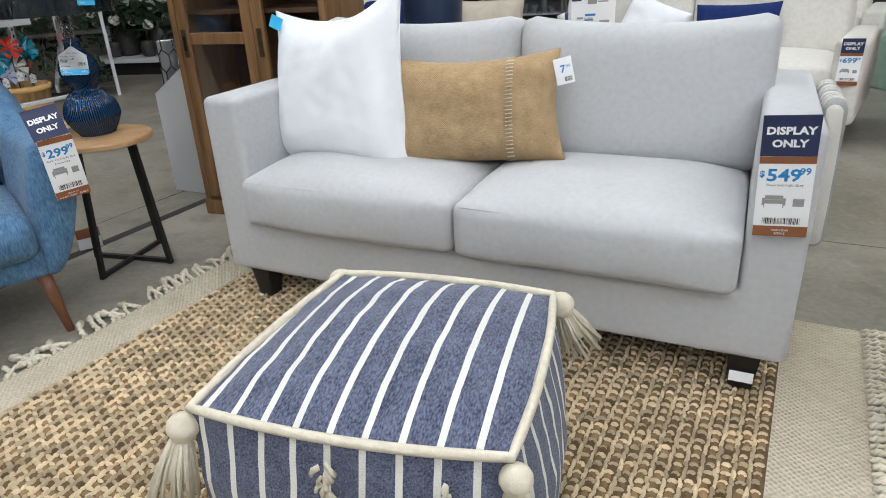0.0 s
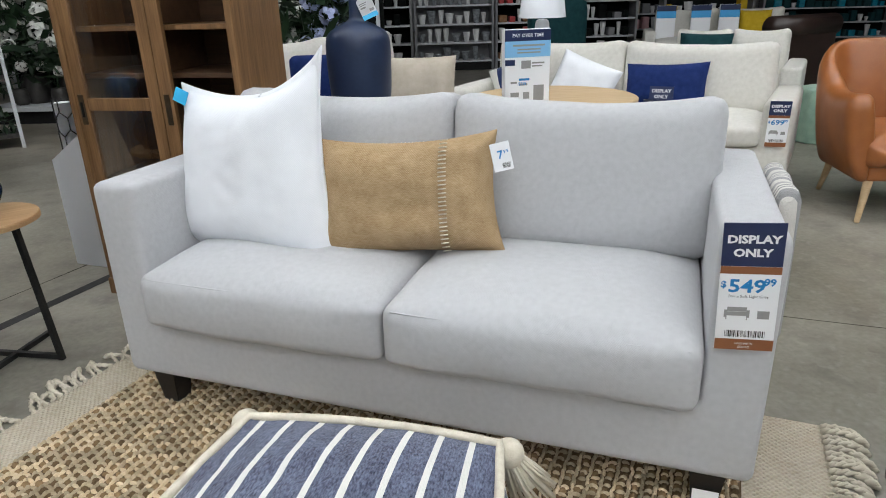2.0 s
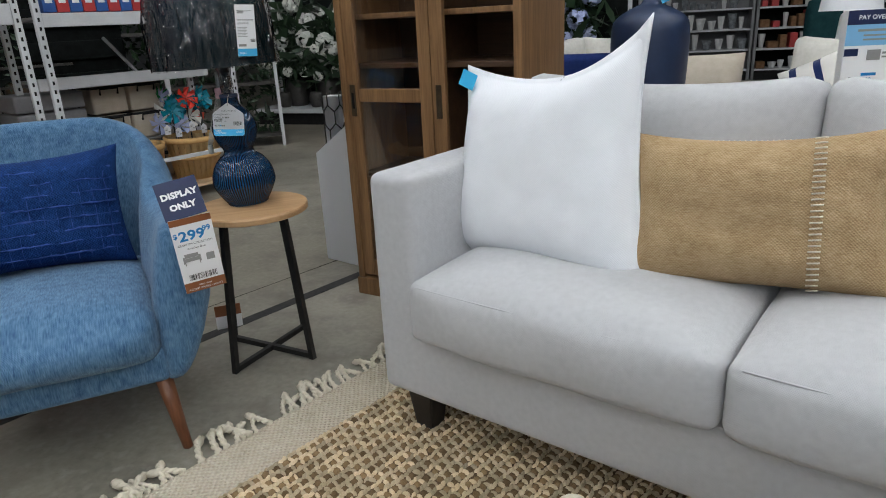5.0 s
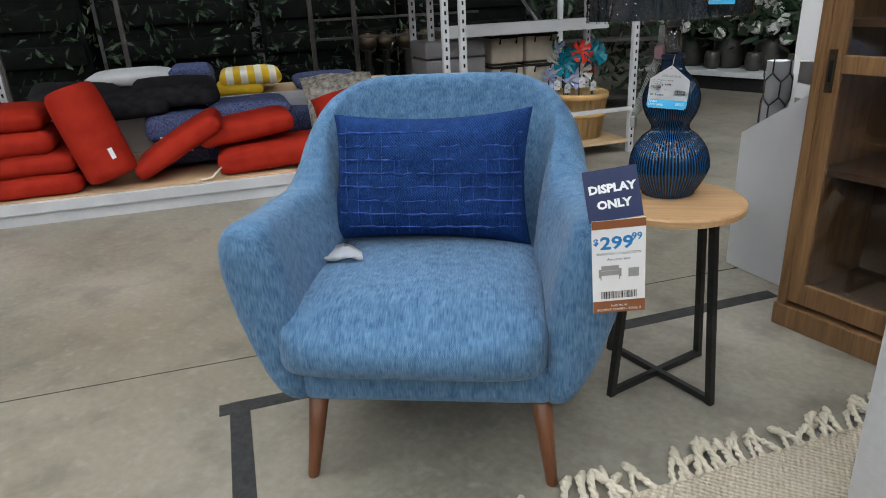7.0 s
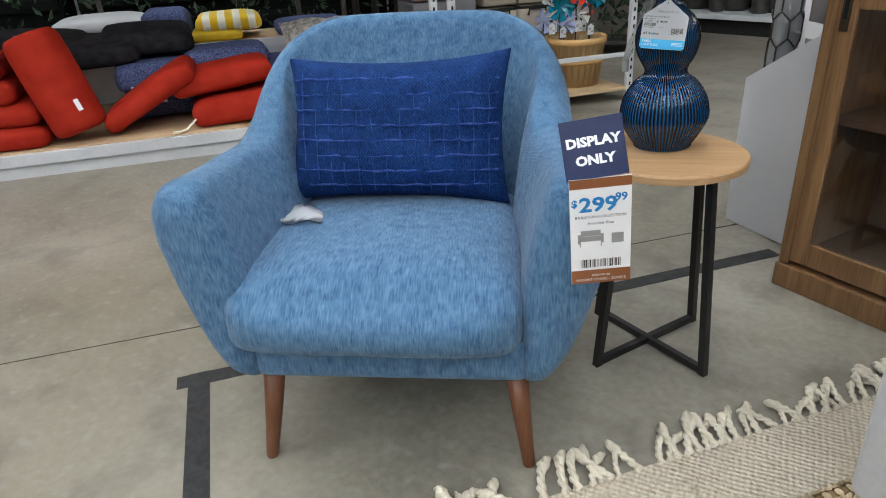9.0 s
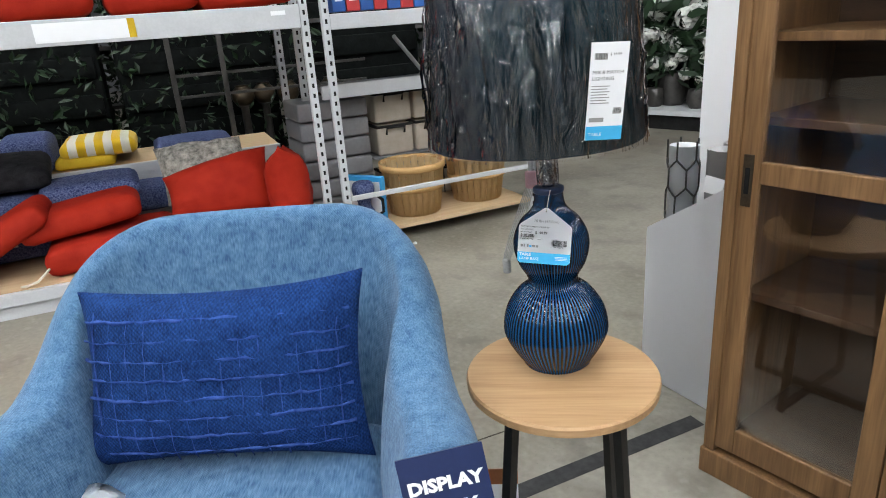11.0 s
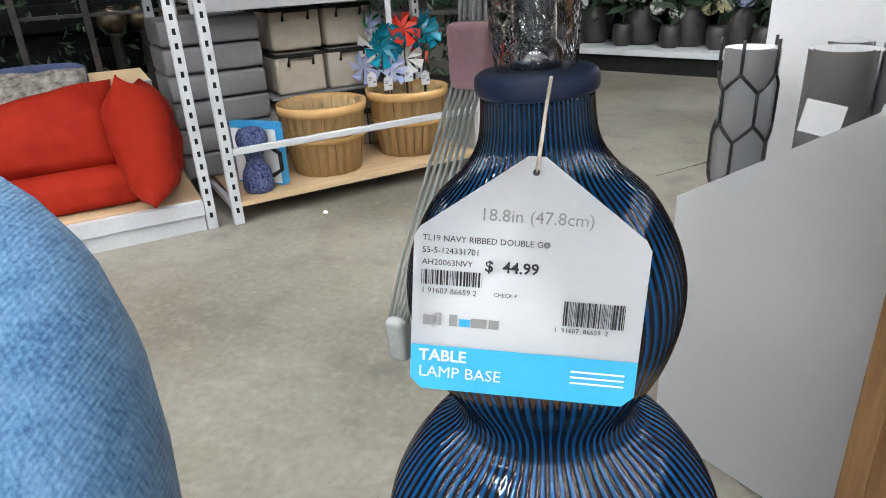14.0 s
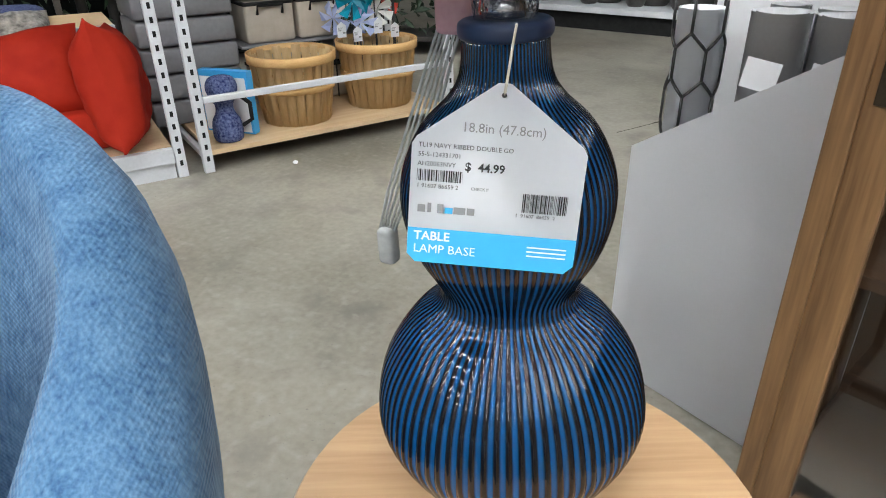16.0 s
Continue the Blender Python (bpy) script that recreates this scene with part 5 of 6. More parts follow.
def rack_one():
    r = thing("shelving_rack", "grey steel shelving rack with wooden decks holding cushions", "shelving", R1)
    for x in (-0.02, 2.56):
        for y in (0.0, 0.78):
            upright(r, x, y, 2.3)
    part("kick_panel", box(0.005, 2.535, 0.012, 0.03, 0.0, 0.075, 0), M["rack"], r, "", False)
    part("front_beam", box(0.0, 2.538, -0.004, 0.03, 0.065, 0.125, 0.003), M["rack"], r, "", False)
    part("deck", box(0.0, 2.538, 0.032, 1.1, 0.105, 0.127, 0), M["pale_wood"], r, "pale wooden deck", False)
    part("front_beam", box(0.0, 2.538, -0.004, 0.04, 1.19, 1.30, 0.004), M["rack"], r, "", False)
    part("deck", box(0.0, 2.538, 0.042, 0.80, 1.262, 1.285, 0), M["pale_wood"], r, "pale wooden deck", False)
    part("label_card", bars([(1.40, 1.77, 1.205, 1.285)], -0.006), M["paper"], r, "white shelf label", False)
    part("label_edge", bars([(1.77, 1.80, 1.205, 1.285)], -0.006), M["mustard"], r, "", False)
    part("sticker", bars([(2.40, 2.47, 1.255, 1.275)], -0.0055), M["paper"], r, "", False)
    # rear tier with a grey lip
    part("rear_beam", box(-0.6, 2.53, 1.10, 1.13, 0.40, 0.46, 0.003), M["rack"], r, "", False)
    part("rear_deck", box(-0.6, 2.53, 1.13, 1.75, 0.43, 0.452, 0), M["pale_wood"], r, "pale wooden rear deck", False)
    part("rear_panel", box(-0.6, 2.53, 1.112, 1.122, 0.13, 0.398, 0), M["rack"], r, "", False)
    for x in (-0.3, 0.55, 1.95, 2.3):
        part("rear_post", box(x, x + 0.035, 1.76, 1.79, 0, 2.3, 0.002), M["dark_metal"], r, "", False)
    for z in (0.75, 0.9):
        part("rear_bar", box(1.95, 3.4, 1.80, 1.82, z, z + 0.02, 0.002), M["dark_metal"], r, "", False)
    return r


rack_one()


def seat_pad(label, m, w, d, h, material, group="", seed=0):
    return solid("seat_pad", cushion(w, d, h, min(0.05, h * 0.45), 0.025, 12, 0.0, seed), material, label, "cushion", m, group)


RED = "red canvas outdoor cushion stacked on the rack"
Z = 0.128
for i in range(3):
    seat_pad(RED, R1 @ pose(-0.22 - 0.02 * i, 0.06, Z + 0.112 * i, 0, 0, 2 * i), 0.68 - 0.06 * (i == 2), 0.5, 0.105, M["red"], "red cushions", i)
seat_pad(RED, R1 @ pose(-0.28, 0.12, Z + 0.34, 0, 0, 4), 0.60, 0.46, 0.11, M["red"], "red cushions", 11)
# a bolster leaning back and long pads leaning and lying
bo = lathe(smooth_profile([(0.0, 0.0), (0.10, 0.004), (0.135, 0.03), (0.14, 0.1), (0.142, 0.3), (0.14, 0.45), (0.13, 0.51), (0.1, 0.53), (0.0, 0.535)], 5), 32)
b = thing("bolster_cushion", "red canvas bolster leaning on stacked cushions", "cushion", R1 @ pose(0.62, 0.15, Z + 0.05, -8, -17, 0), "red cushions")
part("cover", bo, M["red"], b)
part("label", bars([(-0.012, 0.012, 0.05, 0.11)]), M["paper"], b, "white sewn label", False, pose(0.075, -0.125, 0.05, 0, 0, 28))
seat_pad(RED, R1 @ pose(0.76, 0.10, Z + 0.005, 0, -29, 0), 0.56, 0.4, 0.10, M["red"], "red cushions", 21)
seat_pad(RED, R1 @ pose(1.18, 0.08, Z + 0.0, 0, -3, 0), 0.62, 0.42, 0.125, M["red"], "red cushions", 31)
seat_pad(RED, R1 @ pose(1.10, 0.14, Z + 0.15, 0, -7, 2), 0.56, 0.42, 0.11, M["red"], "red cushions", 41)
solid("cushion_tie", tube([(0, 0, 0), (-0.03, -0.03, -0.02), (-0.06, -0.04, -0.045), (-0.10, -0.06, -0.05), (-0.13, -0.05, -0.052)], 0.007, 6), M["cream"], "cream fabric tie hanging from a red cushion", "tie", R1 @ pose(1.20, 0.10, Z + 0.06))
seat_pad(RED, R1 @ pose(1.82, 0.10, Z, 0, 0, 0), 0.58, 0.44, 0.13, M["red"], "red cushions", 51)
solid("square_cushion", pillow(0.56, 0.40, 0.21, 20, 0.07, 0, (0, 0, -0.13, -0.03), 0.008, 75, 0.0, (0, 0, 0, 0), 1.6), M["red"], "plump red canvas cushion leaning back on the stack", "cushion", R1 @ pose(2.05, 0.22, Z + 0.125, -30, 0, 0), "red cushions")
solid("square_cushion", pillow(0.47, 0.46, 0.22, 22, 0.08, 0, (0, 0, 0.03, 0.0), 0.008, 71, 0.0, (0, 0, 0, 0), 4.0), M["red"], "plump red canvas cushion standing on edge by the post", "cushion", R1 @ pose(2.41, 0.16, Z, -4, 6, 78), "red cushions")
solid("square_cushion", pillow(0.5, 0.42, 0.18, 18, 0.05, 0, (0, 0, 0, 0), 0.01, 77), M["floral"], "tropical leaf print cushion on the rack", "cushion", R1 @ pose(2.02, 0.52, Z + 0.17, -48, 0, 4))
for i, (x, z, mt) in enumerate(((0.42, 0.30, "charcoal"), (0.72, 0.36, "charcoal"), (0.15, 0.38, "charcoal"))):
    seat_pad("charcoal cushion piled behind the red ones", R1 @ pose(x, 0.46 + 0.04 * i, Z + z, 4, -3 + 4 * i, 5 * i), 0.52, 0.5, 0.11, M[mt], "charcoal cushions", 60 + i)
for i in range(2):
    seat_pad("navy printed cushion stacked on the rack", R1 @ pose(0.78, 0.42, Z + 0.02 + 0.15 * i, 0, 0, 6 * i), 0.42, 0.5, 0.14, M["navy_print"], "navy printed cushions", 80 + i)
seat_pad("navy printed cushion lying on red cushions", R1 @ pose(1.16, 0.42, Z + 0.26, 0, 0, 3), 0.5, 0.42, 0.09, M["navy_print"], "navy printed cushions", 85)
seat_pad("navy tufted cushion lying on the deck", R1 @ pose(1.36, 0.72, Z + 0.10, 0, 0, 3), 0.55, 0.34, 0.12, M["navy_print"], "navy printed cushions", 86)
for i, x in enumerate((0.88, 1.02)):
    solid("swing_tag", box(-0.02, 0.02, -0.001, 0.001, -0.06, 0, 0), M["paper"], "white cardboard tag on a navy cushion", "price tag", R1 @ pose(x, 0.405, Z + 0.21 - 0.04 * i, 0, 6, 0), smooth=False)
for x0, w, hh, mt, lab in ((0.35, 0.55, 0.07, "rack", "clear-bagged grey cushion on the rear deck"), (0.88, 0.30, 0.20, "navy_print", "navy lattice cushion stack on the rear deck"),
                           (1.22, 0.44, 0.09, "gingham", "yellow and white check cushion on the rear deck"), (1.75, 0.50, 0.07, "navy_print", "blue patterned cushion on the rear deck")):
    seat_pad(lab, R1 @ pose(x0, 1.18, 0.453 + (0.06 if mt == "gingham" else 0.12 if mt == "rack" else 0)), w, 0.45, hh, M[mt], "", int(x0 * 100))
seat_pad("mustard cushion under the checked one", R1 @ pose(1.18, 1.17, 0.453), 0.34, 0.42, 0.065, M["mustard"], "", 5)
seat_pad("charcoal cushion on the rear deck", R1 @ pose(0.3, 1.2, 0.453), 0.5, 0.45, 0.115, M["charcoal"], "", 6)
for x, w in ((1.18, 0.40), (1.62, 0.42), (2.02, 0.48)):
    solid("square_cushion", cushion(w, 0.5, 0.16, 0.07, 0.03, 12, 0, x), M["red"], "red canvas cushion lying on the upper deck", "cushion", R1 @ pose(x + 0.08, 0.05, 1.287, 0, -4, 3), "red cushions")

# added behind the rack, the aisle's gloom put into near-black colour: wicker, wreaths, furniture


def leaf_mass(name, label, m, size, count, material, seed, leaf=0.05, cat="plant"):
    """Many small bent leaves spread through a box."""
    rng = np.random.default_rng(seed)
    n = count
    c = (rng.random((n, 3)) - 0.5) * np.array(size)
    d = rng.normal(size=(n, 3))
    d /= np.linalg.norm(d, axis=1)[:, None]
    e = np.cross(d, rng.normal(size=(n, 3)))
    e /= np.linalg.norm(e, axis=1)[:, None]
    s = leaf * rng.uniform(0.5, 1.3, n)[:, None]
    up = np.cross(d, e) * s * 0.25
    V = np.stack([c - d * s, c - e * s * 0.4 + up, c + d * s, c + e * s * 0.4 + up], 1).reshape(-1, 3)
    F = [(4 * i, 4 * i + 1, 4 * i + 2, 4 * i + 3) for i in range(n)]
    me = bpy.data.meshes.new(name)
    me.from_pydata(V.tolist(), [], F)
    return solid(name, me, material, label, cat, m, kind="stuff")


for i in range(4):
    w = thing("wicker_backdrop", "dark wicker backdrop added behind the rack for the dim aisle", "furniture", R1 @ pose(-0.9 + 1.25 * i, 2.1, 0), "dark wicker pieces")
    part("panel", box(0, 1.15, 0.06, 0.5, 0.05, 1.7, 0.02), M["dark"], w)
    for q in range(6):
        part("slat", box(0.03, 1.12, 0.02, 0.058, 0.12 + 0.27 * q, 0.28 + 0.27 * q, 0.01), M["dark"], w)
leaf_mass("wreath_greenery", "dark green artificial foliage hung behind the rack", R1 @ pose(1.0, 2.0, 1.0), (4.2, 0.12, 1.3), 1100, M["leaf"], 4, 0.045)
for i, x in enumerate((2.45, 2.62, 2.80, 3.0, 3.15)):
    p = thing("brass_pot", "dim bronze pot on the aisle shelf", "pot", R1 @ pose(x, 2.0 + 0.05 * (i % 2), 0.0), "bronze pots")
    part("bowl", lathe(smooth_profile([(0.0, 0.64), (0.05, 0.64), (0.085, 0.69), (0.075, 0.75), (0.05, 0.78), (0.055, 0.79)], 4), 24), M["bronze"], p)
    part("stand", lathe([(0.04, 0.0), (0.03, 0.02), (0.03, 0.62), (0.06, 0.64)], 12), M["dark_metal"], p)

# ---- second rack: baskets and bins ----
R2 = pose(-3.24, 3.85, 0, 0, 0, 61.97)


def rack_two():
    r = thing("shelving_rack", "grey steel rack with a low wooden deck of baskets", "shelving", R2)
    for x in (0.0, 1.19):
        for y in (0.0, 0.60):
            upright(r, x, y, 2.3)
    part("deck", box(0.02, 1.17, 0.002, 0.60, 0.072, 0.092, 0), M["pale_wood"], r, "pale wooden deck", False)
    part("cross_bar", box(0.02, 1.17, -0.012, 0.012, 0.286, 0.312, 0.004), M["rack"], r, "", False)
    part("side_bar", box(-0.012, 0.012, 0.036, 0.60, 0.05, 0.075, 0.002), M["rack"], r, "", False)
    for z in (1.17, 0.80):
        part("beam", box(0.02, 1.17, 0.0 if z > 1 else 0.3, 0.03 if z > 1 else 0.33, z, z + 0.075, 0.003), M["rack"], r, "", False)
        part("deck", box(0.02, 1.17, 0.32 if z < 1 else 0.032, 0.60, z + 0.04, z + 0.06, 0), M["grey_plastic"], r, "", False)
    part("brace", tube([(1.19, 0.62, 0.35), (0.60, 0.62, 1.1)], 0.012, 8), M["rack"], r, "diagonal steel brace")
    return r


rack_two()


def basket(m, r=0.19, h=0.30):
    b = thing("bushel_basket", "round wooden bushel basket on the low deck", "basket", m, "bushel baskets")
    n = 26
    for i in range(n):
        a0, a1 = 2 * math.pi * (i + 0.03) / n, 2 * math.pi * (i + 0.97) / n
        bm = bmesh.new()
        g = []
        for k in range(4):
            v = k / 3
            rr = r * (0.80 + 0.20 * v ** 0.8) + (0.002 if i % 2 else 0)
            g.append([bm.verts.new((rr * math.cos(a), rr * math.sin(a), h * v)) for a in (a0, (a0 + a1) / 2, a1)])
        fs = [bm.faces.new((g[k][j], g[k][j + 1], g[k + 1][j + 1], g[k + 1][j])) for k in range(3) for j in range(2)]
        bmesh.ops.solidify(bm, geom=fs, thickness=0.003)
        part("slat", bm, M["basket"], b)
    for z, hh in ((h - 0.035, 0.042), (h * 0.48, 0.028)):
        rr = r * (0.80 + 0.20 * ((z + hh / 2) / h) ** 0.8) + 0.004
        part("hoop", lathe([(rr - 0.002, z), (rr + 0.005, z + 0.002), (rr + 0.007, z + hh), (rr - 0.002, z + hh), (rr - 0.002, z)], 48, cap=False), M["basket_dark"], b, "bent wooden hoop")
    part("base", lathe([(0, 0.004), (r * 0.80, 0.004), (r * 0.80, 0.012), (0, 0.012)], 32), M["basket"], b)
    return b


basket(R2 @ pose(0.49, 0.235, 0.093))
basket(R2 @ pose(0.94, 0.27, 0.093))
# pinwheels bunched in pots over the second basket
rng = random.Random(2)
for i in range(16):
    col = ("petal_teal", "petal_green", "petal_teal", "petal_blue", "petal_white", "petal_teal")[i % 6] if i > 1 else "petal_red"
    x, y, z = rng.uniform(0.72, 1.12), rng.uniform(0.30, 0.5), rng.uniform(0.46, 0.68) + (0.06 if col == "petal_red" else 0)
    p = thing("pinwheel", "shiny foil pinwheel on a thin stick", "pinwheel", R2 @ pose(x, y, 0.0), "foil pinwheels")
    part("stick", tube([(0, 0, 0.095), (0, 0, z)], 0.004, 5), M["black_metal"], p)
    bm = bmesh.new()
    for k in range(7):
        a = 2 * math.pi * k / 7
        q = [(0, 0, 0), (0.062 * math.cos(a), -0.02, 0.062 * math.sin(a)), (0.055 * math.cos(a + 0.55), -0.035, 0.055 * math.sin(a + 0.55)), (0.028 * math.cos(a + 0.7), 0.0, 0.028 * math.sin(a + 0.7))]
        bm.faces.new([bm.verts.new(v) for v in q])
    part("sail_wheel", bm, M[col], p, "", False, pose(0, -0.012, z, rng.uniform(-35, 10), rng.uniform(0, 60), rng.uniform(-30, 30)) @ Matrix.Scale(1.35, 4))
for i, x in enumerate((0.74, 0.83, 0.93, 1.03)):
    small_tag("white tag with green foot hanging from the pinwheels", R2 @ pose(x, 0.22 + 0.02 * (i % 2), 0.50 - 0.03 * (i % 2)), 0.045, 0.07, False)
# blue bottle-like dumbbell pack and carton
bx = thing("carton", "sky blue and white retail carton standing on the deck", "carton", R2 @ pose(0.235, 0.10, 0.093, 0, 0, 38) @ Matrix.Scale(1.1, 4))
part("body", box(0, 0.035, 0, 0.22, 0, 0.245, 0.002), M["sky_box"], bx, "", False)
part("print", bars([(0, 0.034, 0.01, 0.24)], -0.0015), M["sky_box"], bx, "", False)
part("front_print", box(-0.002, -0.0005, 0.01, 0.215, 0.008, 0.22, 0), M["paper"], bx, "white printed face", False)
wt = thing("water_jug", "navy patterned drinking jug on the deck", "jug", R2 @ pose(0.125, 0.10, 0.093) @ Matrix.Scale(1.15, 4))
part("body", lathe(smooth_profile([(0, 0), (0.045, 0.0), (0.055, 0.03), (0.05, 0.075), (0.036, 0.10), (0.032, 0.13), (0.048, 0.16), (0.056, 0.195), (0.045, 0.225), (0.02, 0.235), (0, 0.236)], 4), 28), M["navy_print"], wt)
part("handle", tube([(0.05, -0.02, 0.05), (0.085, -0.03, 0.07), (0.085, -0.03, 0.13), (0.045, -0.02, 0.17)], 0.008, 6), M["black_cloth"], wt)
# grey drawers and canvas bins at the back
for i in range(6):
    solid("storage_drawer", box(-0.10, 0.32, 0.44, 0.8, 0.095 + 0.115 * i, 0.20 + 0.115 * i, 0.012), M["grey_plastic"], "grey plastic storage drawer stacked at the rack's back", "drawer", R2, "grey drawers")
for i, (x, z) in enumerate(((0.38, 0.40), (0.64, 0.40), (0.38, 0.60), (0.64, 0.60), (0.42, 0.095), (0.72, 0.095))):
    c = thing("canvas_bin", "beige canvas storage bin with black handles", "storage bin", R2 @ pose(x, 0.48, z), "canvas bins")
    part("body", box(0, 0.24, 0, 0.24, 0.0, 0.185, 0.015), M["beige"], c)
    part("handle", tube([(0.06, -0.004, 0.13), (0.06, -0.02, 0.17), (0.18, -0.02, 0.17), (0.18, -0.004, 0.13)], 0.007, 6), M["black_cloth"], c)
    part("trim", box(-0.003, 0.243, -0.003, 0.243, 0.168, 0.184, 0.004), M["black_cloth"], c)
solid("shelf_panel", box(0.34, 0.92, 0.46, 0.76, 0.385, 0.398, 0.002), M["grey_plastic"], "grey shelf carrying canvas bins", "shelf", R2)
for i in range(9):
    c = thing("carton", "red and blue printed carton on the top deck", "carton", R2 @ pose(0.06 + 0.075 * i, 0.06, 1.252), "red and blue cartons")
    part("body", box(0, 0.07, 0, 0.2, 0, 0.24, 0.002), M["box_red" if i % 2 else "box_blue"], c, "", False)
    part("print", bars([(0.015, 0.055, 0.05, 0.10)], -0.0015), M["paper"], c, "", False)
solid("litter_scrap", lathe(smooth_profile([(0, 0), (0.018, 0.002), (0.022, 0.016), (0.01, 0.028), (0, 0.03)], 3), 7), M["paper"], "crumpled white paper scrap on the floor", "litter", R2 @ pose(0.33, -0.10, 0.0) @ Matrix.Scale(0.5, 4), smooth=False)

# ---- flower aisle beyond ----
fl = thing("flower_shelf", "low white shelf base with a black kick along the flower aisle", "shelving", pose(-4.2, 7.95, 0, 0, 0, -8))
part("kick", box(0, 4.4, 0.05, 0.6, 0, 0.14, 0), M["black_cloth"], fl, "", False)
part("deck", box(-0.02, 4.42, 0, 0.65, 0.141, 0.19, 0.004), M["rack"], fl, "", False)
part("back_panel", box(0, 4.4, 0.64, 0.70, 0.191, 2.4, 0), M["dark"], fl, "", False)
for i in range(5):
    part("post", box(1.08 * i, 1.08 * i + 0.04, 0.60, 0.638, 0.191, 2.4, 0), M["rack"], fl, "", False)


def bouquet(m, r, blooms, colour, seed, group):
    rng = np.random.default_rng(seed)
    t = thing("artificial_bouquet", "artificial %s bouquet with dark leaves in a pot" % colour.split("_")[1], "flowers", m, group)
    part("vase", lathe(smooth_profile([(0.0, 0.0), (0.06, 0.0), (0.09, 0.08), (0.08, 0.16), (0.07, 0.18)], 3), 20), M["dark_metal"], t)
    part("stem", tube([(0, 0, 0.1), (0.01, 0, 0.3), (0, 0, 0.45)], 0.012, 6), M["leaf"], t)
    for k in range(blooms):
        d = rng.normal(size=3)
        d /= np.linalg.norm(d)
        c = np.array([0, 0, 0.5]) + d * r * np.array([1, 0.6, 1.15]) * rng.uniform(0.6, 1)
        n = 46
        e = rng.normal(size=(n, 3))
        e /= np.linalg.norm(e, axis=1)[:, None]
        s = 0.024
        o = c + e * 0.055
        a = np.cross(e, rng.normal(size=(n, 3)))
        a /= np.linalg.norm(a, axis=1)[:, None]
        b = np.cross(e, a)
        V = np.stack([o - a * s, o - b * s + e * 0.008, o + a * s, o + b * s + e * 0.008], 1).reshape(-1, 3)
        me = bpy.data.meshes.new("bloom")
        me.from_pydata(V.tolist(), [], [(4 * i, 4 * i + 1, 4 * i + 2, 4 * i + 3) for i in range(n)])
        part("bloom", me, M[colour], t)
    n = 160
    c = rng.normal(size=(n, 3)) * r * 0.55 + np.array([0, 0.05, 0.48])
    d = rng.normal(size=(n, 3)) * 0.05
    e = rng.normal(size=(n, 3)) * 0.02
    V = np.stack([c - d, c + e, c + d, c - e], 1).reshape(-1, 3)
    me = bpy.data.meshes.new("leaves")
    me.from_pydata(V.tolist(), [], [(4 * i, 4 * i + 1, 4 * i + 2, 4 * i + 3) for i in range(n)])
    part("leaves", me, M["leaf"], t)


for i, (x, col) in enumerate(((0.3, "petal_white"), (0.75, "petal_white"), (1.2, "petal_white"), (1.62, "petal_white"), (2.0, "petal_cream"), (2.35, "petal_blue"), (2.75, "petal_cream"), (3.2, "petal_white"), (3.7, "petal_blue"))):
    for q, z in enumerate((0.19, 0.62)):
        bouquet(fl.matrix_basis @ pose(x + 0.1 * q, 0.22 + 0.15 * q, z), 0.22, 9, col, 10 * i + q, "artificial bouquets") if q == 0 else bouquet(fl.matrix_basis @ pose(x + 0.1, 0.38, 0.19) @ Matrix.Scale(1.75, 4), 0.17, 9, col, 10 * i + q, "artificial bouquets")
# dark aisle between the rack and the flowers
for i, (x, y) in enumerate(((-3.6, 6.3), (-4.6, 6.0), (-5.6, 5.4), (-6.4, 4.6))):
    g = thing("plant_stand", "dark steel plant rack crowded with artificial greenery", "shelving", pose(x, y, 0, 0, 0, 30), "plant racks")
    for z in (0.1, 0.6, 1.1, 1.6):
        part("shelf", box(-0.5, 0.5, 0, 0.4, z, z + 0.03, 0), M["dark_metal"], g, "", False)
    for px in (-0.5, 0.48):
        part("post", box(px, px + 0.03, -0.002, 0.03, 0, 1.9, 0), M["rack"], g, "", False)
    leaf_mass("greenery", "artificial green foliage filling a plant rack", pose(x, y, 0.85, 0, 0, 30) @ pose(0, 0.2, 0), (0.95, 0.36, 1.5), 700, M["leaf"], 30 + i, 0.06)

# ---- behind the sofa ----
ct = thing("round_table", "round pale wood table behind the sofa", "table", pose(0.98, 3.42, 0))
part("tabletop", lathe([(0, 0.69), (0.41, 0.69), (0.42, 0.70), (0.42, 0.715), (0.41, 0.72), (0, 0.72)], 56), M["pale_wood"], ct, "", False)
part("pedestal", lathe(smooth_profile([(0.0, 0), (0.22, 0.0), (0.22, 0.02), (0.05, 0.06), (0.04, 0.4), (0.06, 0.68), (0.0, 0.69)], 4), 24), M["pale_wood"], ct)
vt = thing("round_table", "small dark pedestal table under the navy vase", "table", pose(0.035, 3.25, 0))
part("tabletop", lathe([(0, 0.73), (0.2, 0.73), (0.2, 0.76), (0, 0.76)], 40), M["cab"], vt, "", False)
part("pedestal", lathe(smooth_profile([(0.0, 0), (0.16, 0.0), (0.16, 0.02), (0.03, 0.05), (0.03, 0.7), (0.0, 0.73)], 4), 20), M["cab"], vt)
va = thing("bottle_vase", "matte navy ceramic bottle vase with a narrow neck", "vase", pose(0.037, 3.25, 0.761) @ Matrix.Scale(1.06, 4))
part("body", lathe(smooth_profile([(0.0, 0), (0.115, 0.0), (0.128, 0.02), (0.135, 0.12), (0.136, 0.24), (0.120, 0.285), (0.075, 0.315), (0.036, 0.335), (0.028, 0.37), (0.028, 0.47), (0.034, 0.49), (0.02, 0.49)], 5), 56), M["vase"], va)
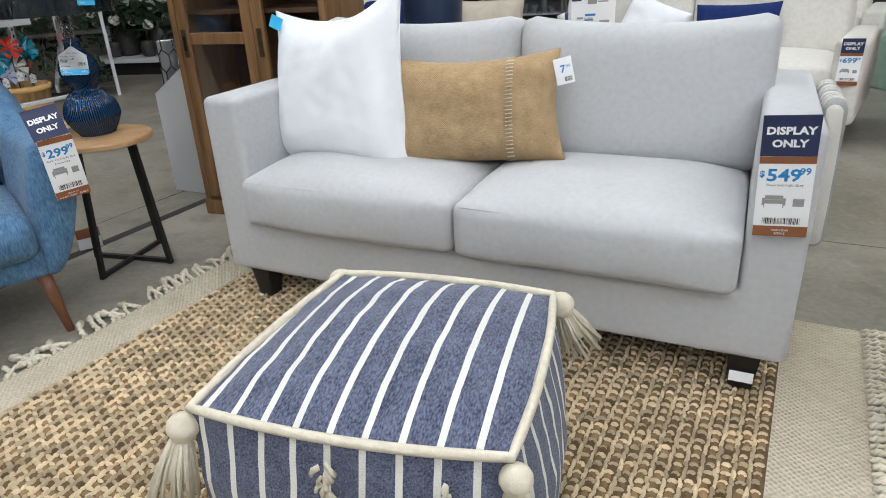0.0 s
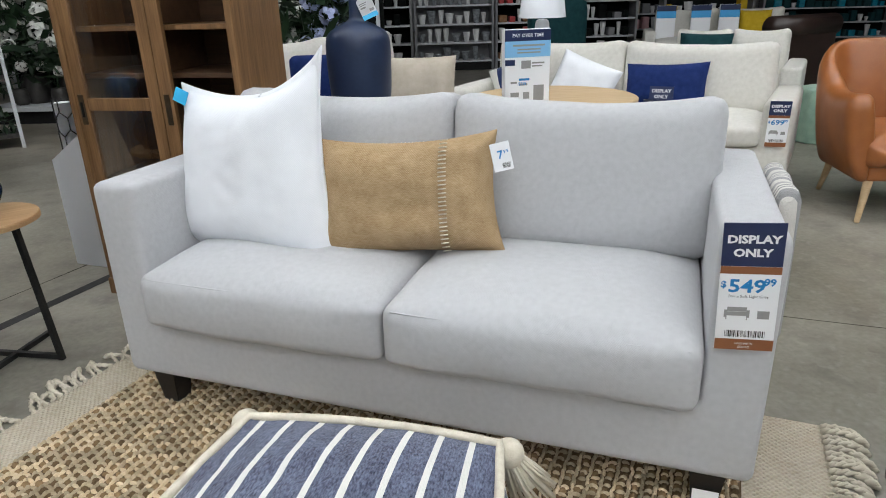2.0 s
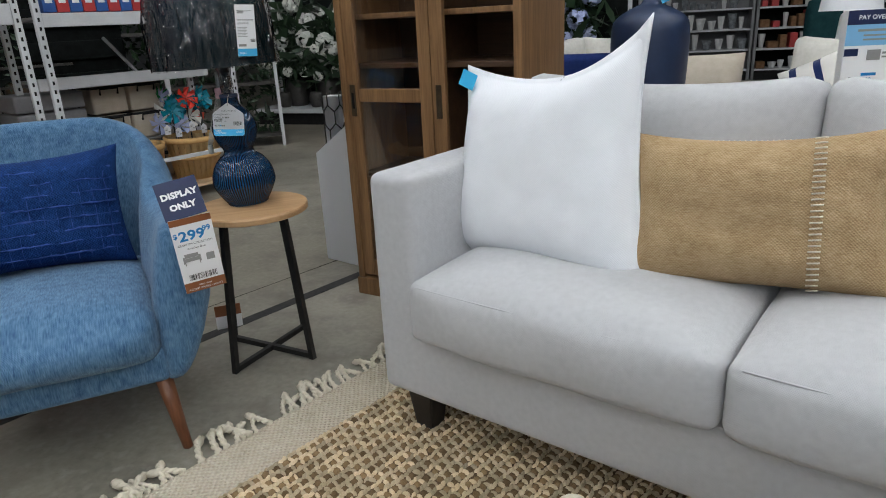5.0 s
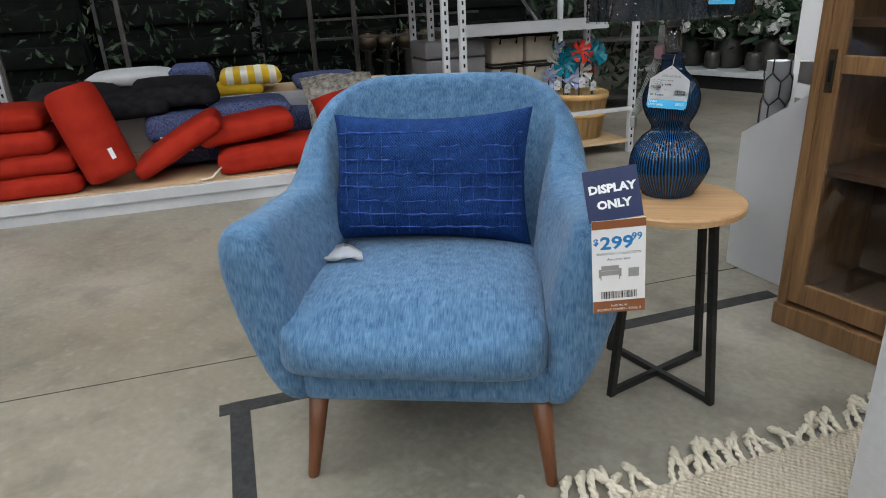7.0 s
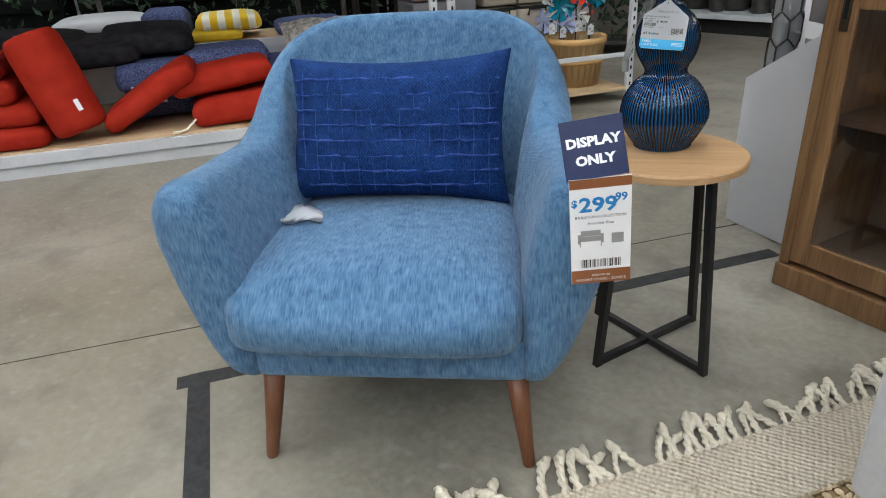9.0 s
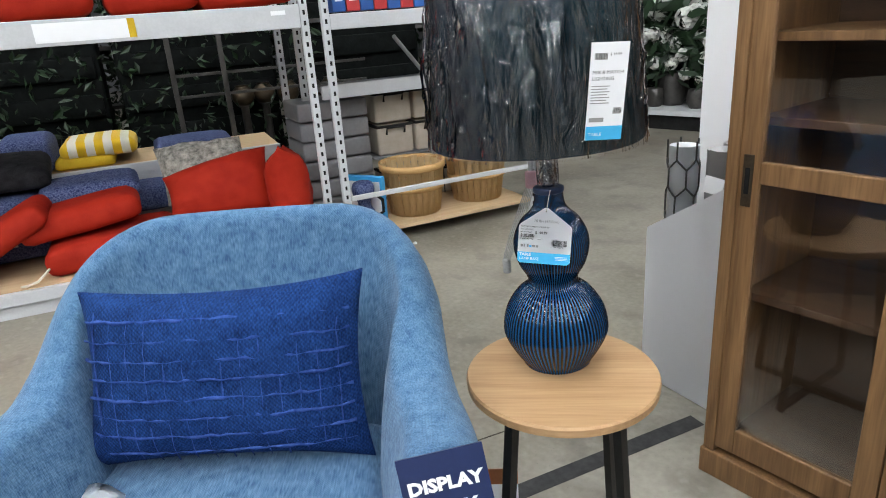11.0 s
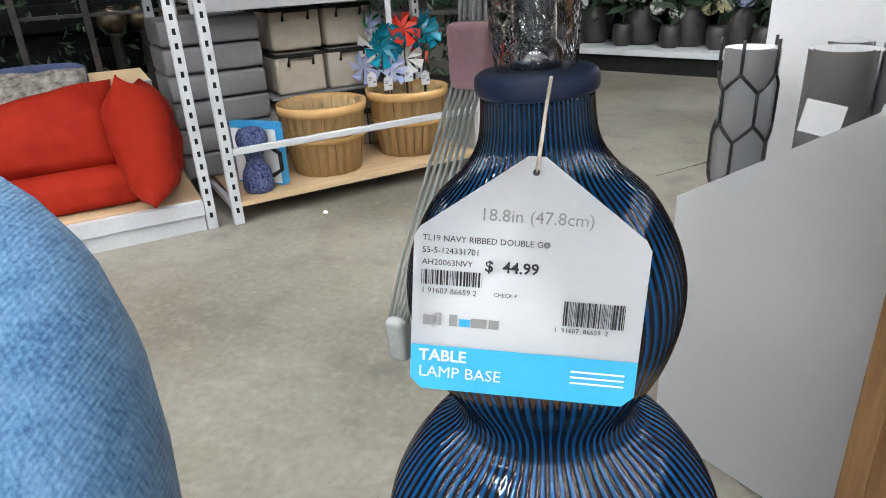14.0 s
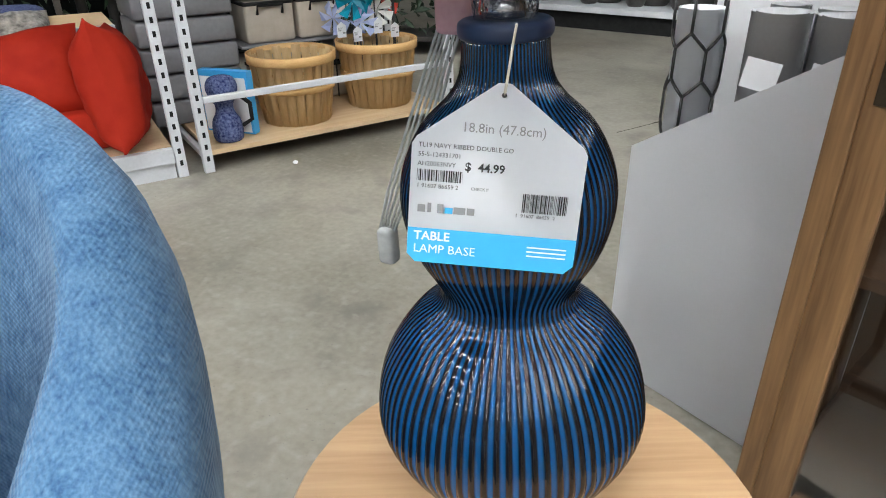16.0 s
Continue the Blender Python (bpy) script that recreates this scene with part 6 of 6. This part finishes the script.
small_tag("white and cyan price tag on the navy vase", pose(0.062, 3.215, 1.225, -6, -22, 8), 0.07, 0.11)
sg = thing("counter_sign", "upright cardboard payment sign with a printed face", "sign", pose(0.795, 3.17, 0.721, 0, 0, 6))
part("panel", box(-0.108, 0.108, 0, 0.045, 0, 0.335, 0.003), M["paper"], sg, "", False)
part("header", bars([(-0.108, 0.108, 0.285, 0.333)], -0.002), M["navy_card"], sg, "", False)
part("blue_band", bars([(-0.108, 0.108, 0.215, 0.285)], -0.002), mat("pale_blue_print", (0.22, 0.50, 0.78), None, 0.5), sg, "", False)
part("side_strip", bars([(-0.106, -0.06, 0.18, 0.205)], -0.002), M["navy_card"], sg, "", False)
line("PAY OVER TIME", 0.021, 0, 0.302, M["paper"], sg, "CENTER", -0.003, 0.0004)
part("print", bars([(-0.07, 0.08, 0.262, 0.270), (-0.05, 0.06, 0.246, 0.252), (-0.05, 0.06, 0.232, 0.238), (0.02, 0.08, 0.185, 0.192), (0.02, 0.07, 0.172, 0.178), (-0.08, -0.05, 0.10, 0.108), (-0.04, 0.0, 0.09, 0.1), (0.03, 0.08, 0.02, 0.09), (-0.08, -0.04, 0.04, 0.06), (-0.02, 0.01, 0.03, 0.06), (-0.03, 0.015, 0.165, 0.2)], -0.0025), M["grey_ink"], sg, "", False)
part("price_bar", bars([(-0.04, 0.01, 0.112, 0.122)], -0.0025), M["blue_ink"], sg, "", False)
line("$299", 0.020, -0.045, 0.07 + 0.022, M["blue_ink"], sg, y=-0.003)

# ---- ivory sofas ----


def ivory_sofa(label, m, L=2.1):
    s = thing("sofa", label, "sofa", m, "ivory sofas")
    part("frame", sofa_body(-L, 0.08, 0.16, 0.15, 0.36, 0.63, 0.85, 0.04), M["ivory"], s)
    part("backrest", box(-L + 0.16, -0.08, 0.66, 0.85, 0.36, 0.80, 0.05, 3), M["ivory"], s)
    w = (L - 0.24) / 2
    for i in range(2):
        x = -L + 0.162 + i * (w + 0.004)
        part("seat_cushion", cushion(w, 0.66, 0.14, 0.045, 0.03, 12, 0.01, i), M["ivory"], s, m=pose(x, -0.03, 0.355))
        part("back_cushion", pillow_block(w, 0.46, 0.2, i + 5), M["ivory"], s, m=pose(x + w / 2, 0.56, 0.46, -8, 0, 0))
    for x in (-L + 0.08, 0.02):
        for y in (0.06, 0.78):
            part("leg", tube([(x, y, 0), (x, y, 0.17)], 0.03, 10, taper=[0.55, 1]), M["leg_wood"], s, "tapered walnut leg")
    return s


S2 = pose(2.29, 3.56, 0, 0, 0, -36) @ Matrix.Diagonal((1, 1, 0.965, 1))
ivory_sofa("ivory fabric three-seat sofa with square arms", S2)
price_card("navy and white display card on the ivory sofa arm", S2 @ pose(0.01, -0.02, 0.565, 2, 0, 14), 0.108, 0.18, 0.08, "699", "99", ("",), None, "", "")
nv = solid("throw_pillow", pillow(0.50, 0.30, 0.14, 16, 0.05, 0.02, (0, 0, 0, 0.02), 0.005, 30), M["navy2"], "navy lumbar pillow on the ivory sofa", "pillow", S2 @ pose(-0.68, 0.30, 0.50, -14, 0, 6))
ns = thing("table_sign", "small clear acrylic stand with a navy card", "sign", S2 @ pose(-0.66, 0.12, 0.50, -8, 0, 6))
part("card", box(-0.07, 0.07, 0, 0.003, 0.09, 0.18, 0), M["navy_card"], ns, "", False)
for i, s in enumerate(("DISPLAY", "ONLY")):
    line(s, 0.03, 0, 0.142 - 0.035 * i, M["paper"], ns, "CENTER", -0.002, 0.0006)
part("stand", box(-0.10, 0.10, -0.004, 0.006, 0.002, 0.10, 0.002), M["clear"], ns, "clear acrylic holder", False)
solid("throw_pillow", pillow(0.46, 0.46, 0.16, 16, 0.05, 0.02, (0, 0, 0, 0), 0.006, 33), M["navy_band"], "white pillow with navy bands on the ivory sofa", "pillow", S2 @ pose(-1.60, 0.26, 0.46, -24, -24, 10) @ Matrix.Scale(0.85, 4))
solid("throw_pillow", pillow(0.50, 0.50, 0.16, 16, 0.05, 0.02, (0, 0, 0, 0), 0.006, 35), M["white_cloth"], "plain white pillow on the ivory sofa", "pillow", S2 @ pose(-1.30, 0.26, 0.42, -16, 20, 0) @ Matrix.Scale(0.85, 4))
S3 = pose(3.5, 5.35, 0, 0, 0, -36) @ Matrix.Diagonal((1, 1, 0.93, 1))
ivory_sofa("small ivory loveseat standing behind the first sofa", S3, 1.2)
ivory_sofa("ivory sofa beyond the round table", pose(0.75, 6.2, 0, 0, 0, 52), 1.9)
S4 = pose(6.2, 9.5, 0, 0, 0, -20)
ivory_sofa("ivory sofa further down the hall", S4)
solid("throw_pillow", pillow(0.46, 0.40, 0.15, 12, 0.05), M["mustard"], "mustard pillow on a far ivory sofa", "pillow", S4 @ pose(-0.5, 0.35, 0.5, -15, 0, 0))
solid("throw_pillow", pillow(0.46, 0.40, 0.15, 12, 0.05), M["teal"], "dark teal pillow on an ivory sofa", "pillow", S3 @ pose(-0.75, 0.30, 0.5, -15, 0, 0))
for m in (S4 @ pose(-1.8, 0.2, 0.50), S4 @ pose(-1.3, 0.2, 0.5), S4 @ pose(-0.9, 0.2, 0.5)):
    k = thing("counter_sign", "small cardboard payment sign on a seat", "sign", m, "payment signs")
    part("panel", box(-0.14, 0.14, 0, 0.05, 0, 0.48, 0.003), M["paper"], k, "", False)
    part("header", bars([(-0.14, 0.14, 0.40, 0.478)], -0.002), M["navy_card"], k, "", False)
    part("blue_band", bars([(-0.14, 0.14, 0.30, 0.40)], -0.002), M["sky_box"], k, "", False)
# tufted beige pillow by the vase and a dark blue chair back behind it
solid("throw_pillow", pillow(0.5, 0.42, 0.2, 16, 0.05), M["beige"], "beige pillow on a bench behind the vase", "pillow", pose(0.35, 4.3, 0.46, -20, 0, -10))
bn = thing("bench", "low dark blue upholstered bench behind the vase", "bench", pose(0.0, 4.25, 0, 0, 0, -5))
part("seat", box(-0.5, 0.7, 0, 0.5, 0.3, 0.45, 0.04, 3), M["navy2"], bn)
part("backrest", box(-0.5, 0.1, 0.42, 0.55, 0.45, 0.86, 0.04, 3), M["navy2"], bn)
for x in (-0.4, 0.6):
    for y in (0.08, 0.42):
        part("leg", tube([(x, y, 0), (x, y, 0.31)], 0.02, 8, taper=[0.6, 1]), M["leg_wood"], bn)

# ---- leather chairs and stools ----
tub_chair("tan leather tub armchair with pale tapered legs", pose(2.64, 3.26, 0, 0, 0, -14) @ Matrix.Diagonal((1.0, 1.06, 1.06, 1)), M["leather"], M["pale_wood"])
bc = thing("armchair", "brown leather club chair seen past the rug", "armchair", pose(1.138, 0.824, 0.03, 0, 0, -8))
part("body", sofa_body(0.0, 0.85, 0.16, 0.10, 0.3, 0.55, 0.45, 0.03), M["brown_leather"], bc)
part("seat_cushion", cushion(0.52, 0.44, 0.15, 0.045, 0.03, 10), M["brown_leather"], bc, m=pose(0.165, -0.0, 0.3))
part("backrest", box(0.02, 0.83, -0.14, -0.002, 0.10, 0.54, 0.03, 3), M["brown_leather"], bc)
for x in (0.06, 0.79):
    for y in (-0.08, 0.38):
        part("leg", tube([(x, y, 0), (x, y, 0.11)], 0.022, 8), M["black_leg"], bc)
dc = thing("armchair", "dark brown leather club chair with rolled back", "armchair", pose(4.08, 6.75, 0, 0, 0, 20))
part("body", sofa_body(0.0, 0.95, 0.2, 0.08, 0.35, 0.62, 0.85, 0.05), M["dark_leather"], dc)
part("backrest", tube([(0.0, -0.05, 0.82), (0.95, -0.05, 0.82)], 0.11, 16), M["dark_leather"], dc)
part("back_panel", box(0.0, 0.95, -0.12, 0.0, 0.08, 0.84, 0.04, 3), M["dark_leather"], dc)
for x, y in ((3.78, 5.22), (4.30, 4.95)):
    o = thing("ottoman", "round sage green channel-tufted ottoman", "ottoman", pose(x, y, 0), "green ottomans")
    part("body", lathe(smooth_profile([(0.0, 0.0), (0.23, 0.0), (0.26, 0.04), (0.265, 0.3), (0.25, 0.4), (0.18, 0.435), (0.0, 0.44)], 4), 120, 14, 0.012), M["green"], o)
tc = thing("armchair", "dark teal velvet chair in the lamp display", "armchair", pose(2.2, 8.2, 0, 0, 0, 10))
part("back", cushion(0.8, 0.2, 1.1, 0.08, 0.02, 8), M["teal"], tc, m=pose(0, 0.5, 0.02))
part("seat", cushion(0.8, 0.7, 0.45, 0.06, 0.02, 8), M["teal"], tc, m=pose(0, -0.2, 0.02))
lt = thing("table_lamp", "white table lamp with a white drum shade", "table lamp", pose(1.42, 5.4, 0))
part("table", lathe([(0, 0), (0.2, 0), (0.2, 0.02), (0.03, 0.04), (0.03, 0.6), (0.25, 0.62), (0.25, 0.65), (0, 0.65)], 28), M["white_panel"], lt)
part("base", lathe(smooth_profile([(0.0, 0.65), (0.07, 0.65), (0.075, 0.7), (0.06, 0.9), (0.05, 1.0), (0.02, 1.02)], 4), 24), M["paper"], lt)
part("shade", lathe([(0.18, 1.03), (0.14, 1.33), (0.138, 1.33), (0.178, 1.03)], 32, cap=False), M["white_cloth"], lt)


# ---- far racks ----
def goods_rack(label, m, w, kinds, seed, tall=2.2, panel="dark"):
    rng = random.Random(seed)
    r = thing("gondola_rack", label, "shelving", m, "far shop racks")
    part("back_panel", box(0, w, 0.42, 0.45, 0, tall, 0), M[panel], r, "", False)
    for x in (0, w - 0.04):
        part("post", box(x, x + 0.04, 0.0, 0.42, 0.0, tall, 0), M["grey_plastic"], r, "", False)
    part("kick", box(0.04, w - 0.04, 0.03, 0.4, 0, 0.12, 0), M["black_cloth"], r, "", False)
    z = 0.14
    while z < tall - 0.2:
        part("shelf", box(0.042, w - 0.042, 0.0, 0.418, z, z + 0.025, 0), M["rack"], r, "", False)
        x = 0.07
        while x < w - 0.2:
            k = rng.choice(kinds)
            s = rng.uniform(0.07, 0.16)
            h = rng.uniform(0.08, 0.24)
            if k in ("goods_white", "goods_glass"):
                bm = lathe(smooth_profile([(0.0, 0.0), (s * 0.3, 0.0), (s * 0.34, h * 0.2), (s * 0.5, h * 0.9), (s * 0.46, h), (s * 0.4, h * 0.9), (0.0, h * 0.25)], 2), 12)
                part("item", bm, M[k], r, m=pose(x + s / 2, 0.15, z + 0.026))
            else:
                part("item", box(0, s, 0, 0.22, 0, h, 0.008), M[k], r, "", False, pose(x, 0.06, z + 0.026))
            x += s + rng.uniform(0.01, 0.05)
        z += 0.30
    return r


goods_rack("dark gondola rack with white tableware", pose(-0.9, 11.9, 0, 0, 0, -4), 1.7, ["goods_white", "goods_white", "dark"], 1)
goods_rack("gondola rack with rows of glassware", pose(0.83, 11.8, 0, 0, 0, -4), 1.35, ["goods_glass", "goods_glass", "goods_white"], 2, panel="grey_plastic")
goods_rack("gondola rack with brown baskets and boxes", pose(2.2, 11.7, 0, 0, 0, -4), 1.3, ["goods_brown", "goods_brown", "box_red", "goods_white"], 3)
goods_rack("gondola rack with books and frames", pose(3.55, 12.2, 0, 0, 0, -4), 1.3, ["goods_white", "dark", "grey_plastic"], 4)
goods_rack("gondola rack of bedding packs", pose(5.0, 14.0, 0, 0, 0, -10), 2.2, ["pink", "beige", "goods_white", "grey_plastic"], 5)
goods_rack("gondola rack with yellow labelled packs", pose(5.4, 12.3, 0, 0, 0, -10), 1.6, ["mustard", "goods_white"], 6, 1.1)
goods_rack("rack of teal towels", pose(8.6, 14.5, 0, 0, 0, -18), 2.6, ["teal", "teal", "petal_teal", "goods_white"], 7)
goods_rack("rack of rugs and textiles", pose(11.2, 13.6, 0, 0, 0, -30), 2.4, ["beige", "grey_plastic", "books", "dark"], 8)
goods_rack("tall rack beside the cabinet with vases and grasses", pose(-1.75, 8.9, 0, 0, 0, -4), 1.5, ["dark", "goods_white", "leaf"], 9)
for i in range(10):
    hr = solid("hanging_rug", cushion(0.5, 0.08, 1.9, 0.03, 0.0, 6, 0, i), M[("throw", "beige", "charcoal", "books")[i % 4]], "striped rug hanging on the far display", "rug", pose(11.5 + 0.45 * i, 11.2 - 0.5 * i, 0.04, 0, 0, -45), "hanging rugs")
yl = thing("rolling_ladder", "yellow steel rolling stock ladder", "ladder", pose(8.6, 9.6, 0, 0, 0, -20))
for x in (0, 0.6):
    part("rail", tube([(x, 0, 0.03), (x, 0, 1.7)], 0.025, 8), M["yellow"], yl)
    part("rail", tube([(x, 0.8, 0.03), (x, 0.1, 1.7)], 0.025, 8), M["yellow"], yl)
for i in range(6):
    part("rung", tube([(0, 0.8 - 0.12 * i, 0.1 + 0.27 * i), (0.6, 0.8 - 0.12 * i, 0.1 + 0.27 * i)], 0.02, 8), M["yellow"], yl)
for i in range(14):
    solid("grass_bunch", tube([(0, 0, 0), (0.02 * (i % 3 - 1), 0.02, 0.3), (0.06 * (i % 4 - 1.5), 0.0, 0.55)], 0.008, 5), M["mustard"] if i % 3 else M["petal_green"], "dried yellow-green grass stem on a far shelf", "plant", pose(-1.2 + 0.05 * i, 8.8, 0.47), "grass stems")
